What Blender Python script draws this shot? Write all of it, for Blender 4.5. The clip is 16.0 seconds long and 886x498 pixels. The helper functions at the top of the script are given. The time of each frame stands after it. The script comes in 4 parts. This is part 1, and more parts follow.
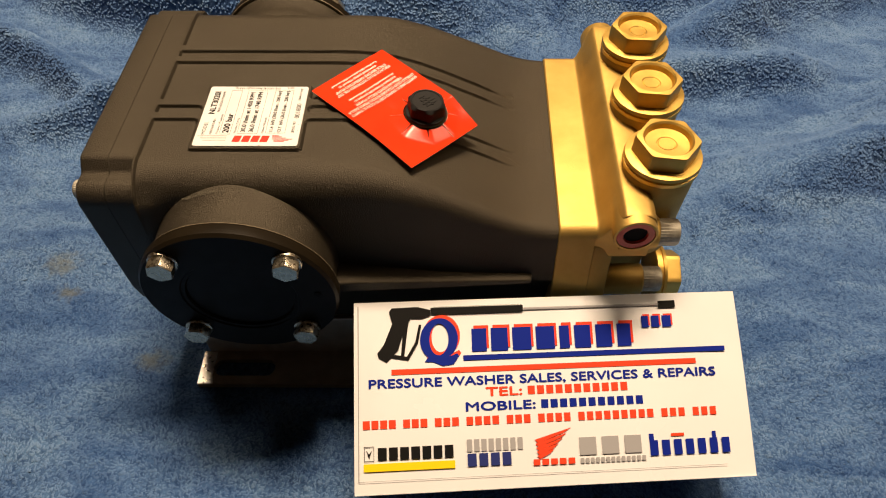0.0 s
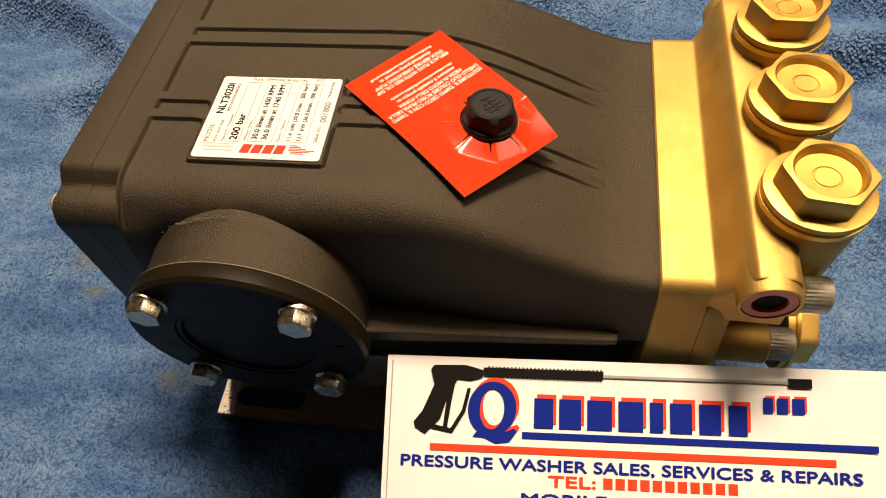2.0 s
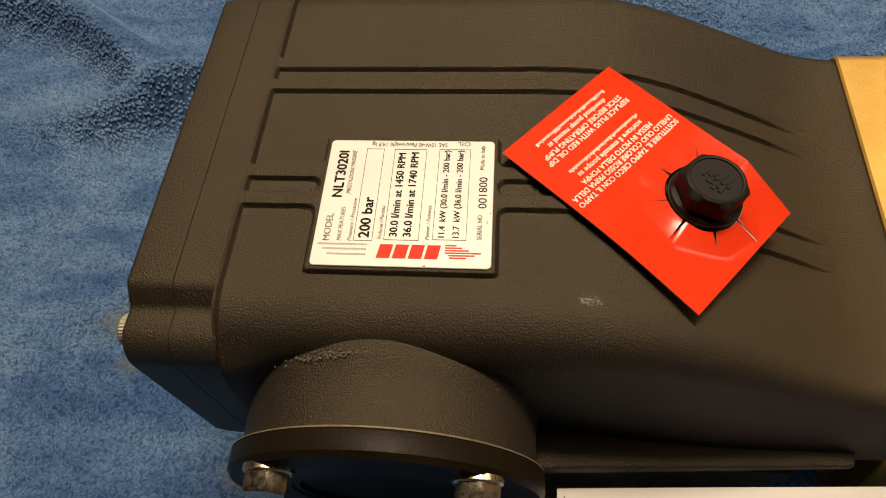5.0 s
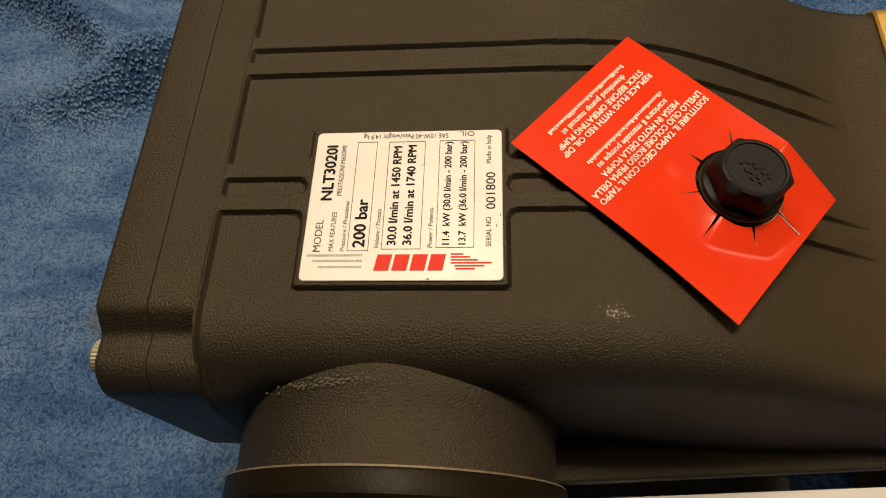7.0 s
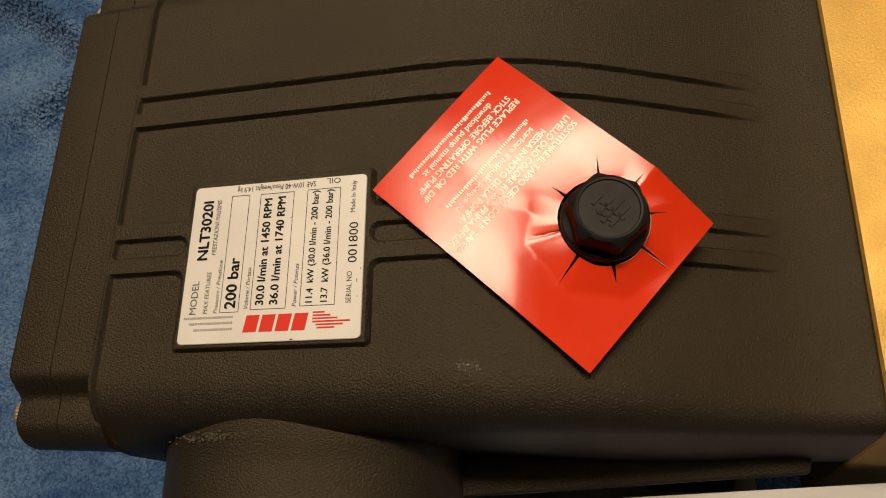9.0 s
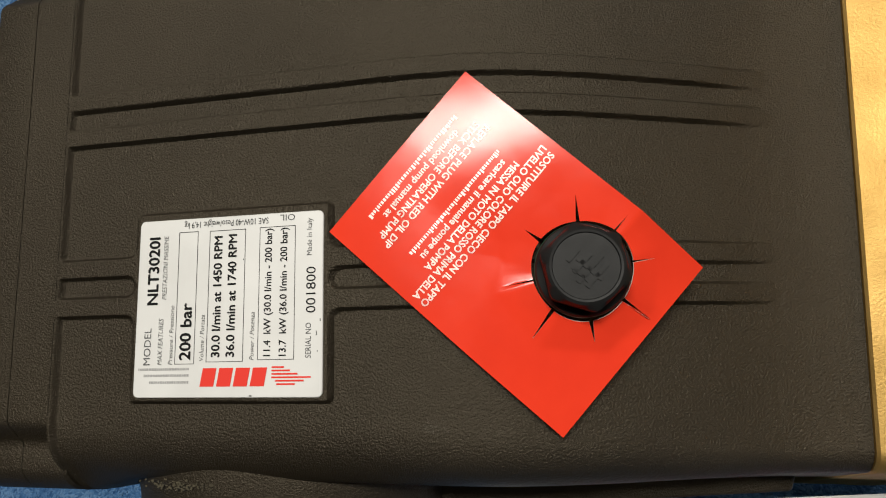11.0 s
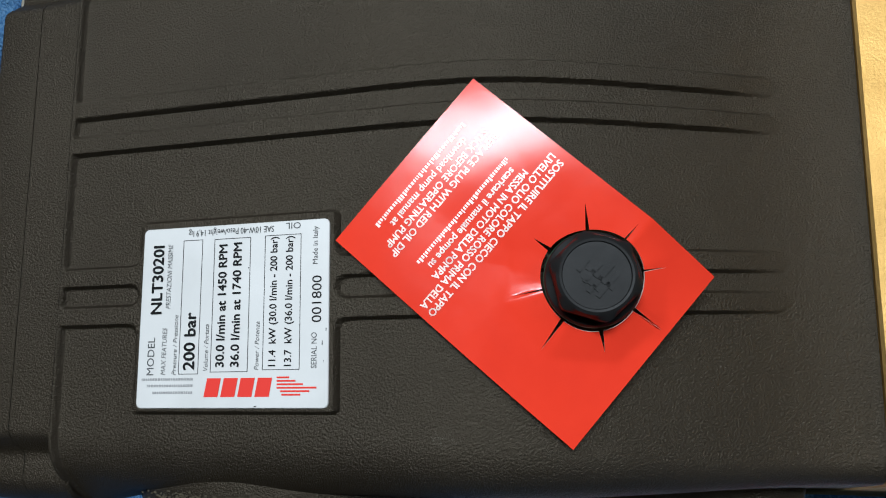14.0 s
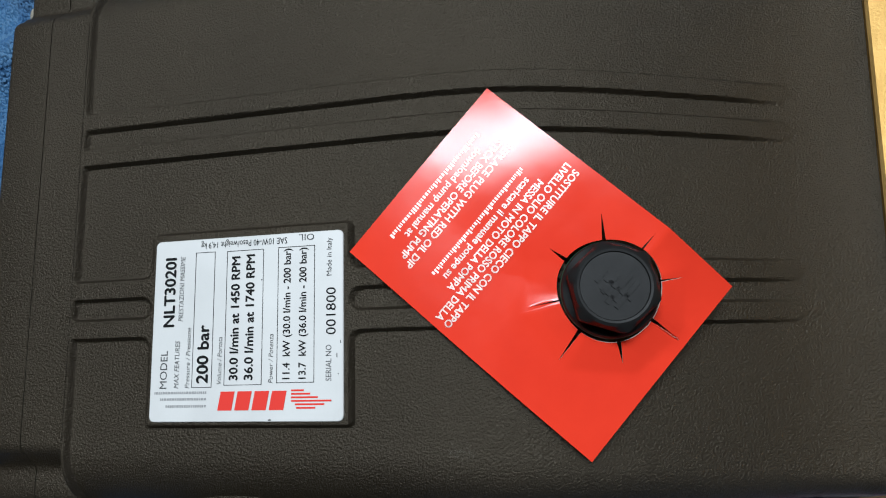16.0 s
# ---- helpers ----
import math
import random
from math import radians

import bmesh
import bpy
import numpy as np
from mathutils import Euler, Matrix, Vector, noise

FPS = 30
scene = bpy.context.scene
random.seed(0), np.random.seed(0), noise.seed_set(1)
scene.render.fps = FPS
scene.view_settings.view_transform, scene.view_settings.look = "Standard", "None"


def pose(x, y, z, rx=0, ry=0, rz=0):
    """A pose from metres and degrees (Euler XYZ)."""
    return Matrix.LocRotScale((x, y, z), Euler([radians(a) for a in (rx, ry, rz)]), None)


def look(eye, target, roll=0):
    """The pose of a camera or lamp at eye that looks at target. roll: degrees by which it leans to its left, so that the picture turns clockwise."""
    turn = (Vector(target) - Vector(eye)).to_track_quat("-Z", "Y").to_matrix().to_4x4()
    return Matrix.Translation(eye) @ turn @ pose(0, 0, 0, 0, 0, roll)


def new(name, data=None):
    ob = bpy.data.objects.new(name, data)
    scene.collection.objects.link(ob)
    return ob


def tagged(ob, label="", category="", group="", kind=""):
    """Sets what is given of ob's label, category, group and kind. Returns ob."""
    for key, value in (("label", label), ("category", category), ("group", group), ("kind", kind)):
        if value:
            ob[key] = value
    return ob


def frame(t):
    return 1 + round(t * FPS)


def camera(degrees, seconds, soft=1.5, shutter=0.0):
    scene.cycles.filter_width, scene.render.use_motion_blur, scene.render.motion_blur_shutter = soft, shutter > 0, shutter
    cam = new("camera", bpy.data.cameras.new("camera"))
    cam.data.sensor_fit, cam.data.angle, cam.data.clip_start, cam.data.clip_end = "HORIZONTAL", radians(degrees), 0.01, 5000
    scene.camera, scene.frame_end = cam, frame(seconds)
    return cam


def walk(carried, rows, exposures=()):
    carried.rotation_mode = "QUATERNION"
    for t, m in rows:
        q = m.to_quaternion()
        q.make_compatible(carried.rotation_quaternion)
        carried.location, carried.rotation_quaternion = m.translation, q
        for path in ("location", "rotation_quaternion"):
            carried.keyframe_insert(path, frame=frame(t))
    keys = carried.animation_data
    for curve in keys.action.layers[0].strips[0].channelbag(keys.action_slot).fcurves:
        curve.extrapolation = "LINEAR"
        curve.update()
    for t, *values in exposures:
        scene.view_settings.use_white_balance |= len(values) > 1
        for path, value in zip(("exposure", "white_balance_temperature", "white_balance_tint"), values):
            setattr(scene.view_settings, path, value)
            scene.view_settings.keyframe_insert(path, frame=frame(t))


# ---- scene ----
cam = camera(69.0, 16.0, soft=1.1)
PATH = [
    (0, (0.143, -0.27, 0.453), (0.142, 0.958, -1.125), 0.1),
    (0.5, (0.134, -0.27, 0.455), (0.146, 0.96, -1.122), 0.2),
    (1, (0.118, -0.265, 0.451), (0.167, 0.951, -1.136), 0.0),
    (1.5, (0.141, -0.225, 0.414), (0.142, 0.952, -1.202), 0.0),
    (2, (0.151, -0.181, 0.408), (-0.096, 0.923, -1.241), -7.1),
    (2.5, (0.11, -0.14, 0.393), (-0.101, 0.955, -1.267), -7.5),
    (3, (0.1, -0.114, 0.382), (-0.043, 0.952, -1.304), -4.7),
    (3.5, (0.084, -0.102, 0.378), (-0.095, 0.961, -1.306), -6.5),
    (4, (0.07, -0.101, 0.381), (-0.106, 0.943, -1.316), -6.9),
    (4.2, (0.066, -0.101, 0.383), (-0.123, 0.933, -1.318), -7.0),
    (6.3, (0.061, -0.089, 0.374), (-0.074, 0.873, -1.374), -6.6),
    (6.5, (0.061, -0.084, 0.368), (-0.082, 0.859, -1.39), -6.9),
    (7, (0.058, -0.074, 0.37), (-0.107, 0.813, -1.415), -9.8),
    (7.5, (0.054, -0.075, 0.372), (-0.084, 0.839, -1.402), -8.6),
    (8, (0.059, -0.069, 0.376), (-0.062, 0.857, -1.393), -7.8),
    (8.5, (0.072, -0.058, 0.373), (-0.051, 0.789, -1.435), -11.3),
    (9, (0.122, -0.035, 0.379), (-0.266, 0.599, -1.477), -33.3),
    (9.5, (0.143, -0.012, 0.38), (-0.382, 0.399, -1.506), -54.5),
    (10, (0.136, 0.002, 0.371), (-0.36, 0.274, -1.547), -62.9),
    (10.2, (0.133, 0.007, 0.371), (-0.306, 0.294, -1.559), -58.5),
    (12.3, (0.132, 0.016, 0.373), (-0.281, 0.315, -1.561), -56.7),
    (12.5, (0.132, 0.014, 0.373), (-0.283, 0.321, -1.559), -56.0),
    (13, (0.132, 0.013, 0.372), (-0.29, 0.311, -1.56), -57.0),
    (13.5, (0.131, 0.012, 0.371), (-0.291, 0.315, -1.561), -56.4),
    (14, (0.13, 0.015, 0.37), (-0.292, 0.326, -1.56), -55.7),
    (14.5, (0.129, 0.014, 0.367), (-0.294, 0.324, -1.563), -55.7),
    (15, (0.13, 0.015, 0.371), (-0.284, 0.341, -1.558), -53.6),
    (15.5, (0.129, 0.017, 0.372), (-0.295, 0.332, -1.557), -55.6),
    (16, (0.126, 0.017, 0.37), (-0.297, 0.342, -1.558), -55.0),
]
# exposure and white balance: the phone adapts once it hangs over the plate
LOOKS = [(0.0, 0.26, 6800, 17), (1.5, 0.24, 6800, 18), (2.0, 0.42, 6800, 18), (2.5, 0.62, 6800, 18), (3.0, 0.36, 6750, 17), (4.0, 0.00, 6650, 15), (6.5, -0.34, 6600, 12), (8.0, -0.56, 6550, 11), (9.5, -0.80, 6500, 13), (10.2, -0.42, 6000, 10), (12.0, -0.38, 4330, 5), (16.0, -0.38, 4330, 5)]
walk(cam, [(t, look(eye, target, roll)) for t, eye, target, roll in PATH], LOOKS)

# ---- world and lamps ----
world = bpy.data.worlds.new("room_air")
scene.world = world
world.use_nodes = True
world.node_tree.nodes["Background"].inputs[0].default_value = (1.0, 0.80, 0.55, 1)
world.node_tree.nodes["Background"].inputs[1].default_value = 0.004


def ceiling_lamp(place, size, watts, colour):
    """A flat ceiling light of a length along x and a width along y."""
    data = bpy.data.lights.new("ceiling_lamp", "AREA")
    data.shape, data.size, data.size_y, data.energy, data.color = "RECTANGLE", *size, watts, colour
    ob = new("ceiling_lamp", data)
    ob.location = place
    return ob


WARM = (1.0, 0.79, 0.54)
ceiling_lamp((0.22, 0.68, 2.30), (0.85, 0.32), 98, WARM)
ceiling_lamp((2.10, 0.50, 2.30), (1.20, 0.60), 22, WARM)
ceiling_lamp((-0.92, 1.06, 2.30), (0.30, 0.30), 10, WARM)


# ---- materials ----
def mat(name, colour, rough=0.5, metal=0.0, spec=0.5):
    m = bpy.data.materials.new(name)
    m.use_nodes = True
    b = m.node_tree.nodes["Principled BSDF"]
    b.inputs["Base Color"].default_value = (*colour, 1)
    b.inputs["Roughness"].default_value = rough
    b.inputs["Metallic"].default_value = metal
    b.inputs["Specular IOR Level"].default_value = spec
    return m


def node(m, kind, **inputs):
    n = m.node_tree.nodes.new(kind)
    for k, v in inputs.items():
        n.inputs[k.replace("_", " ")].default_value = v
    return n


def wire(m, a, b):
    m.node_tree.links.new(a, b)


def place_of(m):
    return node(m, "ShaderNodeTexCoord").outputs["Object"]


def grain(m, scale, detail=4.0, rough=0.55):
    n = node(m, "ShaderNodeTexNoise", Scale=scale, Detail=detail, Roughness=rough)
    wire(m, place_of(m), n.inputs["Vector"])
    return n.outputs["Fac"]


def ramp(m, fac, stops):
    n = node(m, "ShaderNodeValToRGB")
    e = n.color_ramp.elements
    while len(e) < len(stops):
        e.new(0.5)
    for el, (p, c) in zip(e, stops):
        el.position = p
        el.color = (*c, 1) if isinstance(c, tuple) else (c, c, c, 1)
    wire(m, fac, n.inputs["Fac"])
    return n.outputs["Color"]


def mix(m, fac, a, b, blend="MIX"):
    n = node(m, "ShaderNodeMix")
    n.data_type, n.blend_type = "RGBA", blend
    if isinstance(fac, float):
        n.inputs[0].default_value = fac
    else:
        wire(m, fac, n.inputs[0])
    wire(m, a, n.inputs[6])
    wire(m, b, n.inputs[7])
    return n.outputs[2]


def bump(m, height, strength, distance, under=None):
    n = node(m, "ShaderNodeBump", Strength=strength, Distance=distance)
    wire(m, height, n.inputs["Height"])
    if under:
        wire(m, under, n.inputs["Normal"])
    return n.outputs["Normal"]


def shader(m):
    return m.node_tree.nodes["Principled BSDF"]


def black_paint():
    m = mat("black_powder_coat", (0.02, 0.02, 0.02), 0.6, 0.0, 0.58)
    s = shader(m)
    s.inputs["Specular Tint"].default_value = (1.0, 0.88, 0.68, 1)
    wear = ramp(m, grain(m, 22, 6), [(0.30, (0.0098, 0.0077, 0.0046)), (0.72, (0.0150, 0.0119, 0.0072))])
    dust = ramp(m, grain(m, 1500, 3), [(0.64, (0.0, 0.0, 0.0)), (0.78, (0.040, 0.038, 0.032))])
    wire(m, mix(m, 0.4, wear, dust, "ADD"), s.inputs["Base Color"])
    wire(m, ramp(m, grain(m, 30, 5), [(0.3, 0.46), (0.7, 0.56)]), s.inputs["Roughness"])
    orange_peel = bump(m, grain(m, 1450, 3, 0.65), 1.0, 0.00055)
    wire(m, bump(m, grain(m, 2600, 2), 0.25, 0.0002, orange_peel), s.inputs["Normal"])
    return m


def brass_paint():
    m = mat("cast_brass", (0.62, 0.40, 0.11), 0.36, 1.0)
    s = shader(m)
    wire(m, ramp(m, grain(m, 45, 6), [(0.25, (0.46, 0.303, 0.084)), (0.75, (0.58, 0.392, 0.122))]), s.inputs["Base Color"])
    wire(m, ramp(m, grain(m, 70, 4), [(0.3, 0.54), (0.7, 0.64)]), s.inputs["Roughness"])
    rough = bump(m, grain(m, 1100, 4, 0.6), 0.35, 0.0004)
    wire(m, bump(m, grain(m, 260, 3), 0.12, 0.0004, rough), s.inputs["Normal"])
    return m


def worn(name, lo, hi, rough_lo, rough_hi, metal, scale=120, peel=900, depth=0.0002):
    m = mat(name, hi, rough_lo, metal)
    s = shader(m)
    wire(m, ramp(m, grain(m, scale, 5), [(0.3, lo), (0.7, hi)]), s.inputs["Base Color"])
    wire(m, ramp(m, grain(m, scale * 1.7, 4), [(0.3, rough_lo), (0.7, rough_hi)]), s.inputs["Roughness"])
    wire(m, bump(m, grain(m, peel, 3), 0.3, depth), s.inputs["Normal"])
    return m


STAINS = [((-0.183, 0.058), (0.034, 0.030)), ((-0.170, 0.031), (0.030, 0.016)), ((-0.083, -0.033), (0.036, 0.020))]


def fleece(deep):
    """Fleece, at its ground (deep), darkened as the shade between tufts, or at its pile tips."""
    m = mat("blue_fleece_gap_shade" if deep else "blue_fleece_pile", (0.08, 0.2, 0.42), 0.95, 0.0, 0.1)
    s = shader(m)
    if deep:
        # ground colour holds the shade of the gaps between tufts
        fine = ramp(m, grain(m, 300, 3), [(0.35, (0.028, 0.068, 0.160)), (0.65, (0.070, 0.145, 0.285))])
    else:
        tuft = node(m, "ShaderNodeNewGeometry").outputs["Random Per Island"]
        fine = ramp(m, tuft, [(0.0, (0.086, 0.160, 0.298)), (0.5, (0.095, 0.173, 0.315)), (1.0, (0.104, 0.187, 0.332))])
    lay = node(m, "ShaderNodeMapping", Rotation=(0, 0, 0.6), Scale=(0.55, 1.7, 1.0))
    wire(m, place_of(m), lay.inputs["Vector"])
    brushed = node(m, "ShaderNodeTexNoise", Scale=16.0, Detail=4.0, Roughness=0.6, Distortion=0.8)
    wire(m, lay.outputs["Vector"], brushed.inputs["Vector"])
    nap = ramp(m, brushed.outputs["Fac"], [(0.36, (0.52, 0.62, 0.76)), (0.52, (0.92, 0.94, 0.98)), (0.70, (1.25, 1.18, 1.08))])
    patch = ramp(m, grain(m, 60, 5, 0.65), [(0.30, (0.70, 0.76, 0.84)), (0.70, (1.15, 1.12, 1.08))])
    cloth = mix(m, 1.0, mix(m, 1.0, fine, nap, "MULTIPLY"), patch, "MULTIPLY")
    # yellowish stains rubbed into the cloth
    for place, size in STAINS:
        where = node(m, "ShaderNodeMapping", Location=(-place[0] / size[0], -place[1] / size[1], 0), Scale=(1 / size[0], 1 / size[1], 0.0))
        wire(m, place_of(m), where.inputs["Vector"])
        away = node(m, "ShaderNodeVectorMath")
        away.operation = "LENGTH"
        wire(m, where.outputs["Vector"], away.inputs[0])
        ragged = node(m, "ShaderNodeMath")
        ragged.operation = "ADD"
        wire(m, away.outputs["Value"], ragged.inputs[0])
        wire(m, grain(m, 170, 3), ragged.inputs[1])
        cloth = mix(m, ramp(m, ragged.outputs["Value"], [(0.55, 0.55), (1.0, 0.0)]), cloth, ramp(m, grain(m, 90), [(0.3, (0.085, 0.095, 0.070)), (0.7, (0.14, 0.145, 0.10))]))
    wire(m, cloth, s.inputs["Base Color"])
    s.inputs["Sheen Weight"].default_value = 0.15
    s.inputs["Sheen Roughness"].default_value = 0.5
    s.inputs["Sheen Tint"].default_value = (0.55, 0.7, 0.9, 1)
    wire(m, bump(m, grain(m, 1200, 3), 0.6, 0.001), s.inputs["Normal"])
    return m


BLACK = black_paint()
BRASS = brass_paint()
CAP_BRASS = worn("machined_brass", (0.58, 0.375, 0.092), (0.68, 0.455, 0.125), 0.40, 0.50, 1.0, 90, 1300, 0.0002)
ZINC = worn("zinc_plated_steel", (0.42, 0.38, 0.29), (0.62, 0.57, 0.46), 0.22, 0.38, 1.0, 300, 1500, 0.0001)
STEEL = worn("brushed_grey_screw", (0.34, 0.32, 0.26), (0.50, 0.47, 0.39), 0.50, 0.6, 0.8, 300, 1500, 0.0001)
RAIL = worn("dark_brown_lacquered_steel", (0.30, 0.25, 0.19), (0.42, 0.35, 0.27), 0.40, 0.52, 0.5, 60, 500, 0.0003)
# worn steel, made extra pale to carry the glint on the rail end
BARE_GLINT = worn("worn_steel_glint", (0.66, 0.63, 0.58), (0.86, 0.83, 0.78), 0.24, 0.40, 0.85, 200, 900, 0.0002)
PLASTIC = worn("black_moulded_plastic", (0.009, 0.009, 0.009), (0.012, 0.012, 0.012), 0.48, 0.54, 0.0, 150, 1500, 0.0001)
O_RING = worn("green_rubber", (0.02, 0.10, 0.06), (0.04, 0.15, 0.09), 0.4, 0.55, 0.0)
RED_PLUG = worn("red_plastic_plug", (0.55, 0.04, 0.014), (0.68, 0.06, 0.02), 0.3, 0.45, 0.0)
# near-black, the shade inside a bore put into the colour of a disc
BORE_SHADE = mat("bore_shade_black", (0.006, 0.005, 0.004), 0.8)
GASKET = worn("pale_gasket_edge", (0.10, 0.08, 0.05), (0.22, 0.18, 0.12), 0.45, 0.6, 0.3, 400)
SILVER = worn("silver_foil_plate", (0.56, 0.56, 0.55), (0.62, 0.62, 0.61), 0.44, 0.54, 0.05, 60, 1500, 0.00005)
INK = mat("black_ink", (0.010, 0.010, 0.010), 0.6, 0.0, 0.08)
GREY_INK = mat("grey_ink", (0.075, 0.075, 0.075), 0.6, 0.0, 0.08)
PALE_INK = mat("faded_grey_ink", (0.30, 0.30, 0.30), 0.6, 0.0, 0.1)
RED_INK = mat("red_ink", (0.58, 0.04, 0.025), 0.6, 0.0, 0.1)
CARD_RED = worn("glossy_red_card", (0.58, 0.032, 0.008), (0.64, 0.038, 0.009), 0.14, 0.20, 0.0, 50, 260, 0.00008)
CARD_CORE = worn("white_card_core", (0.62, 0.50, 0.44), (0.74, 0.64, 0.58), 0.7, 0.85, 0.0, 300)
CARD_INK = mat("white_card_ink", (0.84, 0.68, 0.60), 0.3)
PAPER = worn("glossy_white_paper", (0.69, 0.70, 0.71), (0.75, 0.76, 0.77), 0.20, 0.30, 0.0, 8, 60, 0.0004)
SIGN_BLUE = mat("sign_blue_ink", (0.006, 0.018, 0.22), 0.45, 0.0, 0.1)
SIGN_RED = mat("sign_red_ink", (0.70, 0.055, 0.02), 0.45, 0.0, 0.2)
SIGN_BLACK = mat("sign_black_ink", (0.008, 0.008, 0.008), 0.45, 0.0, 0.1)
SIGN_YELLOW = mat("sign_yellow_ink", (0.80, 0.55, 0.01), 0.45, 0.0, 0.2)
SIGN_GREY = mat("sign_grey_ink", (0.30, 0.30, 0.31), 0.45, 0.0, 0.2)
SIGN_NAVY = mat("sign_navy_ink", (0.02, 0.03, 0.14), 0.45, 0.0, 0.2)
shader(CARD_RED).inputs["Specular IOR Level"].default_value = 0.22
for m in (PLASTIC, BORE_SHADE):
    shader(m).inputs["Specular IOR Level"].default_value = 0.15
COVER = worn("black_enamel_cover", (0.0075, 0.0054, 0.0028), (0.0108, 0.0078, 0.0042), 0.38, 0.48, 0.0, 60, 1100, 0.0003)
shader(COVER).inputs["Specular IOR Level"].default_value = 0.08
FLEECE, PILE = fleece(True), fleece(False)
WOOD_WALL = worn("brown_wall_paint", (0.13, 0.09, 0.05), (0.17, 0.12, 0.065), 0.8, 0.9, 0.0, 3, 90, 0.001)
# for the unseen south wall, near black so that front faces mirror darkness
DARK_WALL = worn("reflection_darkening_wall", (0.035, 0.026, 0.018), (0.05, 0.038, 0.026), 0.8, 0.9, 0.0, 3, 90, 0.001)
PLASTER = worn("grey_brown_plaster", (0.20, 0.18, 0.15), (0.25, 0.23, 0.19), 0.8, 0.9, 0.0, 3, 90, 0.001)
BOARDS = worn("brown_floor", (0.10, 0.07, 0.05), (0.17, 0.12, 0.08), 0.5, 0.7, 0.0, 6, 200, 0.0005)

# ---- mesh tools ----
BASES = {}


def thing(name, base, label, category, group="", kind=""):
    ob = new(name)
    ob.empty_display_size = 0.02
    ob.location = base
    BASES[ob] = Vector(base)
    return tagged(ob, label, category, group, kind)


def mesh_of(name, bm, material, base=Vector((0, 0, 0)), smooth=None):
    if smooth is not None:
        lim = math.cos(radians(smooth))
        bm.normal_update()
        for f in bm.faces:
            f.smooth = True
        for e in bm.edges:
            if len(e.link_faces) == 2:
                e.smooth = e.link_faces[0].normal.dot(e.link_faces[1].normal) > lim
    bmesh.ops.translate(bm, vec=-base, verts=bm.verts)
    me = bpy.data.meshes.new(name)
    bm.to_mesh(me)
    bm.free()
    me.materials.append(material)
    return me


def part(name, bm, material, parent, label="", smooth=None):
    base = BASES[parent]
    ob = new(name, mesh_of(name, bm, material, base, smooth))
    ob.parent = parent
    BASES[ob] = base
    return tagged(ob, label)


def single(name, bm, material, label, category, kind="", smooth=None):
    ob = new(name, mesh_of(name, bm, material, smooth=smooth))
    BASES[ob] = Vector((0, 0, 0))
    return tagged(ob, label, category, "", kind)


def frame_to(place, axis, spin=0.0):
    """A turn that takes +z onto axis, at place."""
    q = Vector((0, 0, 1)).rotation_difference(Vector(axis).normalized())
    return Matrix.Translation(place) @ q.to_matrix().to_4x4() @ Matrix.Rotation(radians(spin), 4, "Z")


def lathe(profile, n=40, sides=None, m=Matrix()):
    """A turned solid: rings of (radius, height), closed at both ends; sides: rings (by index) that are hexagons."""
    bm = bmesh.new()
    rings = []
    for i, (r, z) in enumerate(profile):
        ring = []
        for k in range(n):
            a = 2 * math.pi * k / n
            rr = r
            if sides and i in sides:
                c = (a + math.pi / 6) % (math.pi / 3) - math.pi / 6
                rr = min(r / math.cos(c), r * 1.125)
            ring.append(bm.verts.new((rr * math.cos(a), rr * math.sin(a), z)))
        rings.append(ring)
    for lo, hi in zip(rings, rings[1:]):
        for k in range(n):
            bm.faces.new((lo[k], lo[(k + 1) % n], hi[(k + 1) % n], hi[k]))
    bm.faces.new(rings[0][::-1])
    bm.faces.new(rings[-1])
    bm.transform(m)
    bmesh.ops.recalc_face_normals(bm, faces=bm.faces)
    return bm


def box(lo, hi, bevel=0.0, seg=2):
    bm = bmesh.new()
    bmesh.ops.create_cube(bm, size=1)
    lo, hi = Vector(lo), Vector(hi)
    for v in bm.verts:
        v.co = Vector((lo[i] + (v.co[i] + 0.5) * (hi[i] - lo[i]) for i in range(3)))
    if bevel:
        bmesh.ops.bevel(bm, geom=bm.edges[:], offset=bevel, segments=seg, affect="EDGES", profile=0.5)
    return bm


def prism(outline, lo, hi, axis="z", bevel=0.0, seg=2, ends=(0, 1)):
    """An outline of two coordinates, drawn out along an axis."""
    bm = bmesh.new()

    def at(p, h):
        return {"z": (p[0], p[1], h), "y": (p[0], h, p[1]), "x": (h, p[0], p[1])}[axis]

    a = [bm.verts.new(at(p, lo)) for p in outline]
    b = [bm.verts.new(at(p, hi)) for p in outline]
    n = len(outline)
    caps = [bm.faces.new(a), bm.faces.new(b[::-1])]
    for k in range(n):
        bm.faces.new((a[k], b[k], b[(k + 1) % n], a[(k + 1) % n]))
    bmesh.ops.recalc_face_normals(bm, faces=bm.faces)
    if bevel:
        edges = [e for k in ends for e in caps[k].edges]
        bmesh.ops.bevel(bm, geom=edges, offset=bevel, segments=seg, affect="EDGES", profile=0.5)
    return bm


def join(bm, other):
    me = bpy.data.meshes.new("tmp")
    other.to_mesh(me)
    other.free()
    bm.from_mesh(me)
    bpy.data.meshes.remove(me)
    return bm


def rounded(w, h, r, n=6):
    """The outline of a rounded rectangle from (0, 0) to (w, h)."""
    out = []
    for cx, cy, a0 in ((w - r, r, -90), (w - r, h - r, 0), (r, h - r, 90), (r, r, 180)):
        for k in range(n + 1):
            a = radians(a0 + 90 * k / n)
            out.append((cx + r * math.cos(a), cy + r * math.sin(a)))
    return out


def smooth_step(a, b, x):
    u = np.clip((x - a) / (b - a), 0, 1)
    return u * u * (3 - 2 * u)


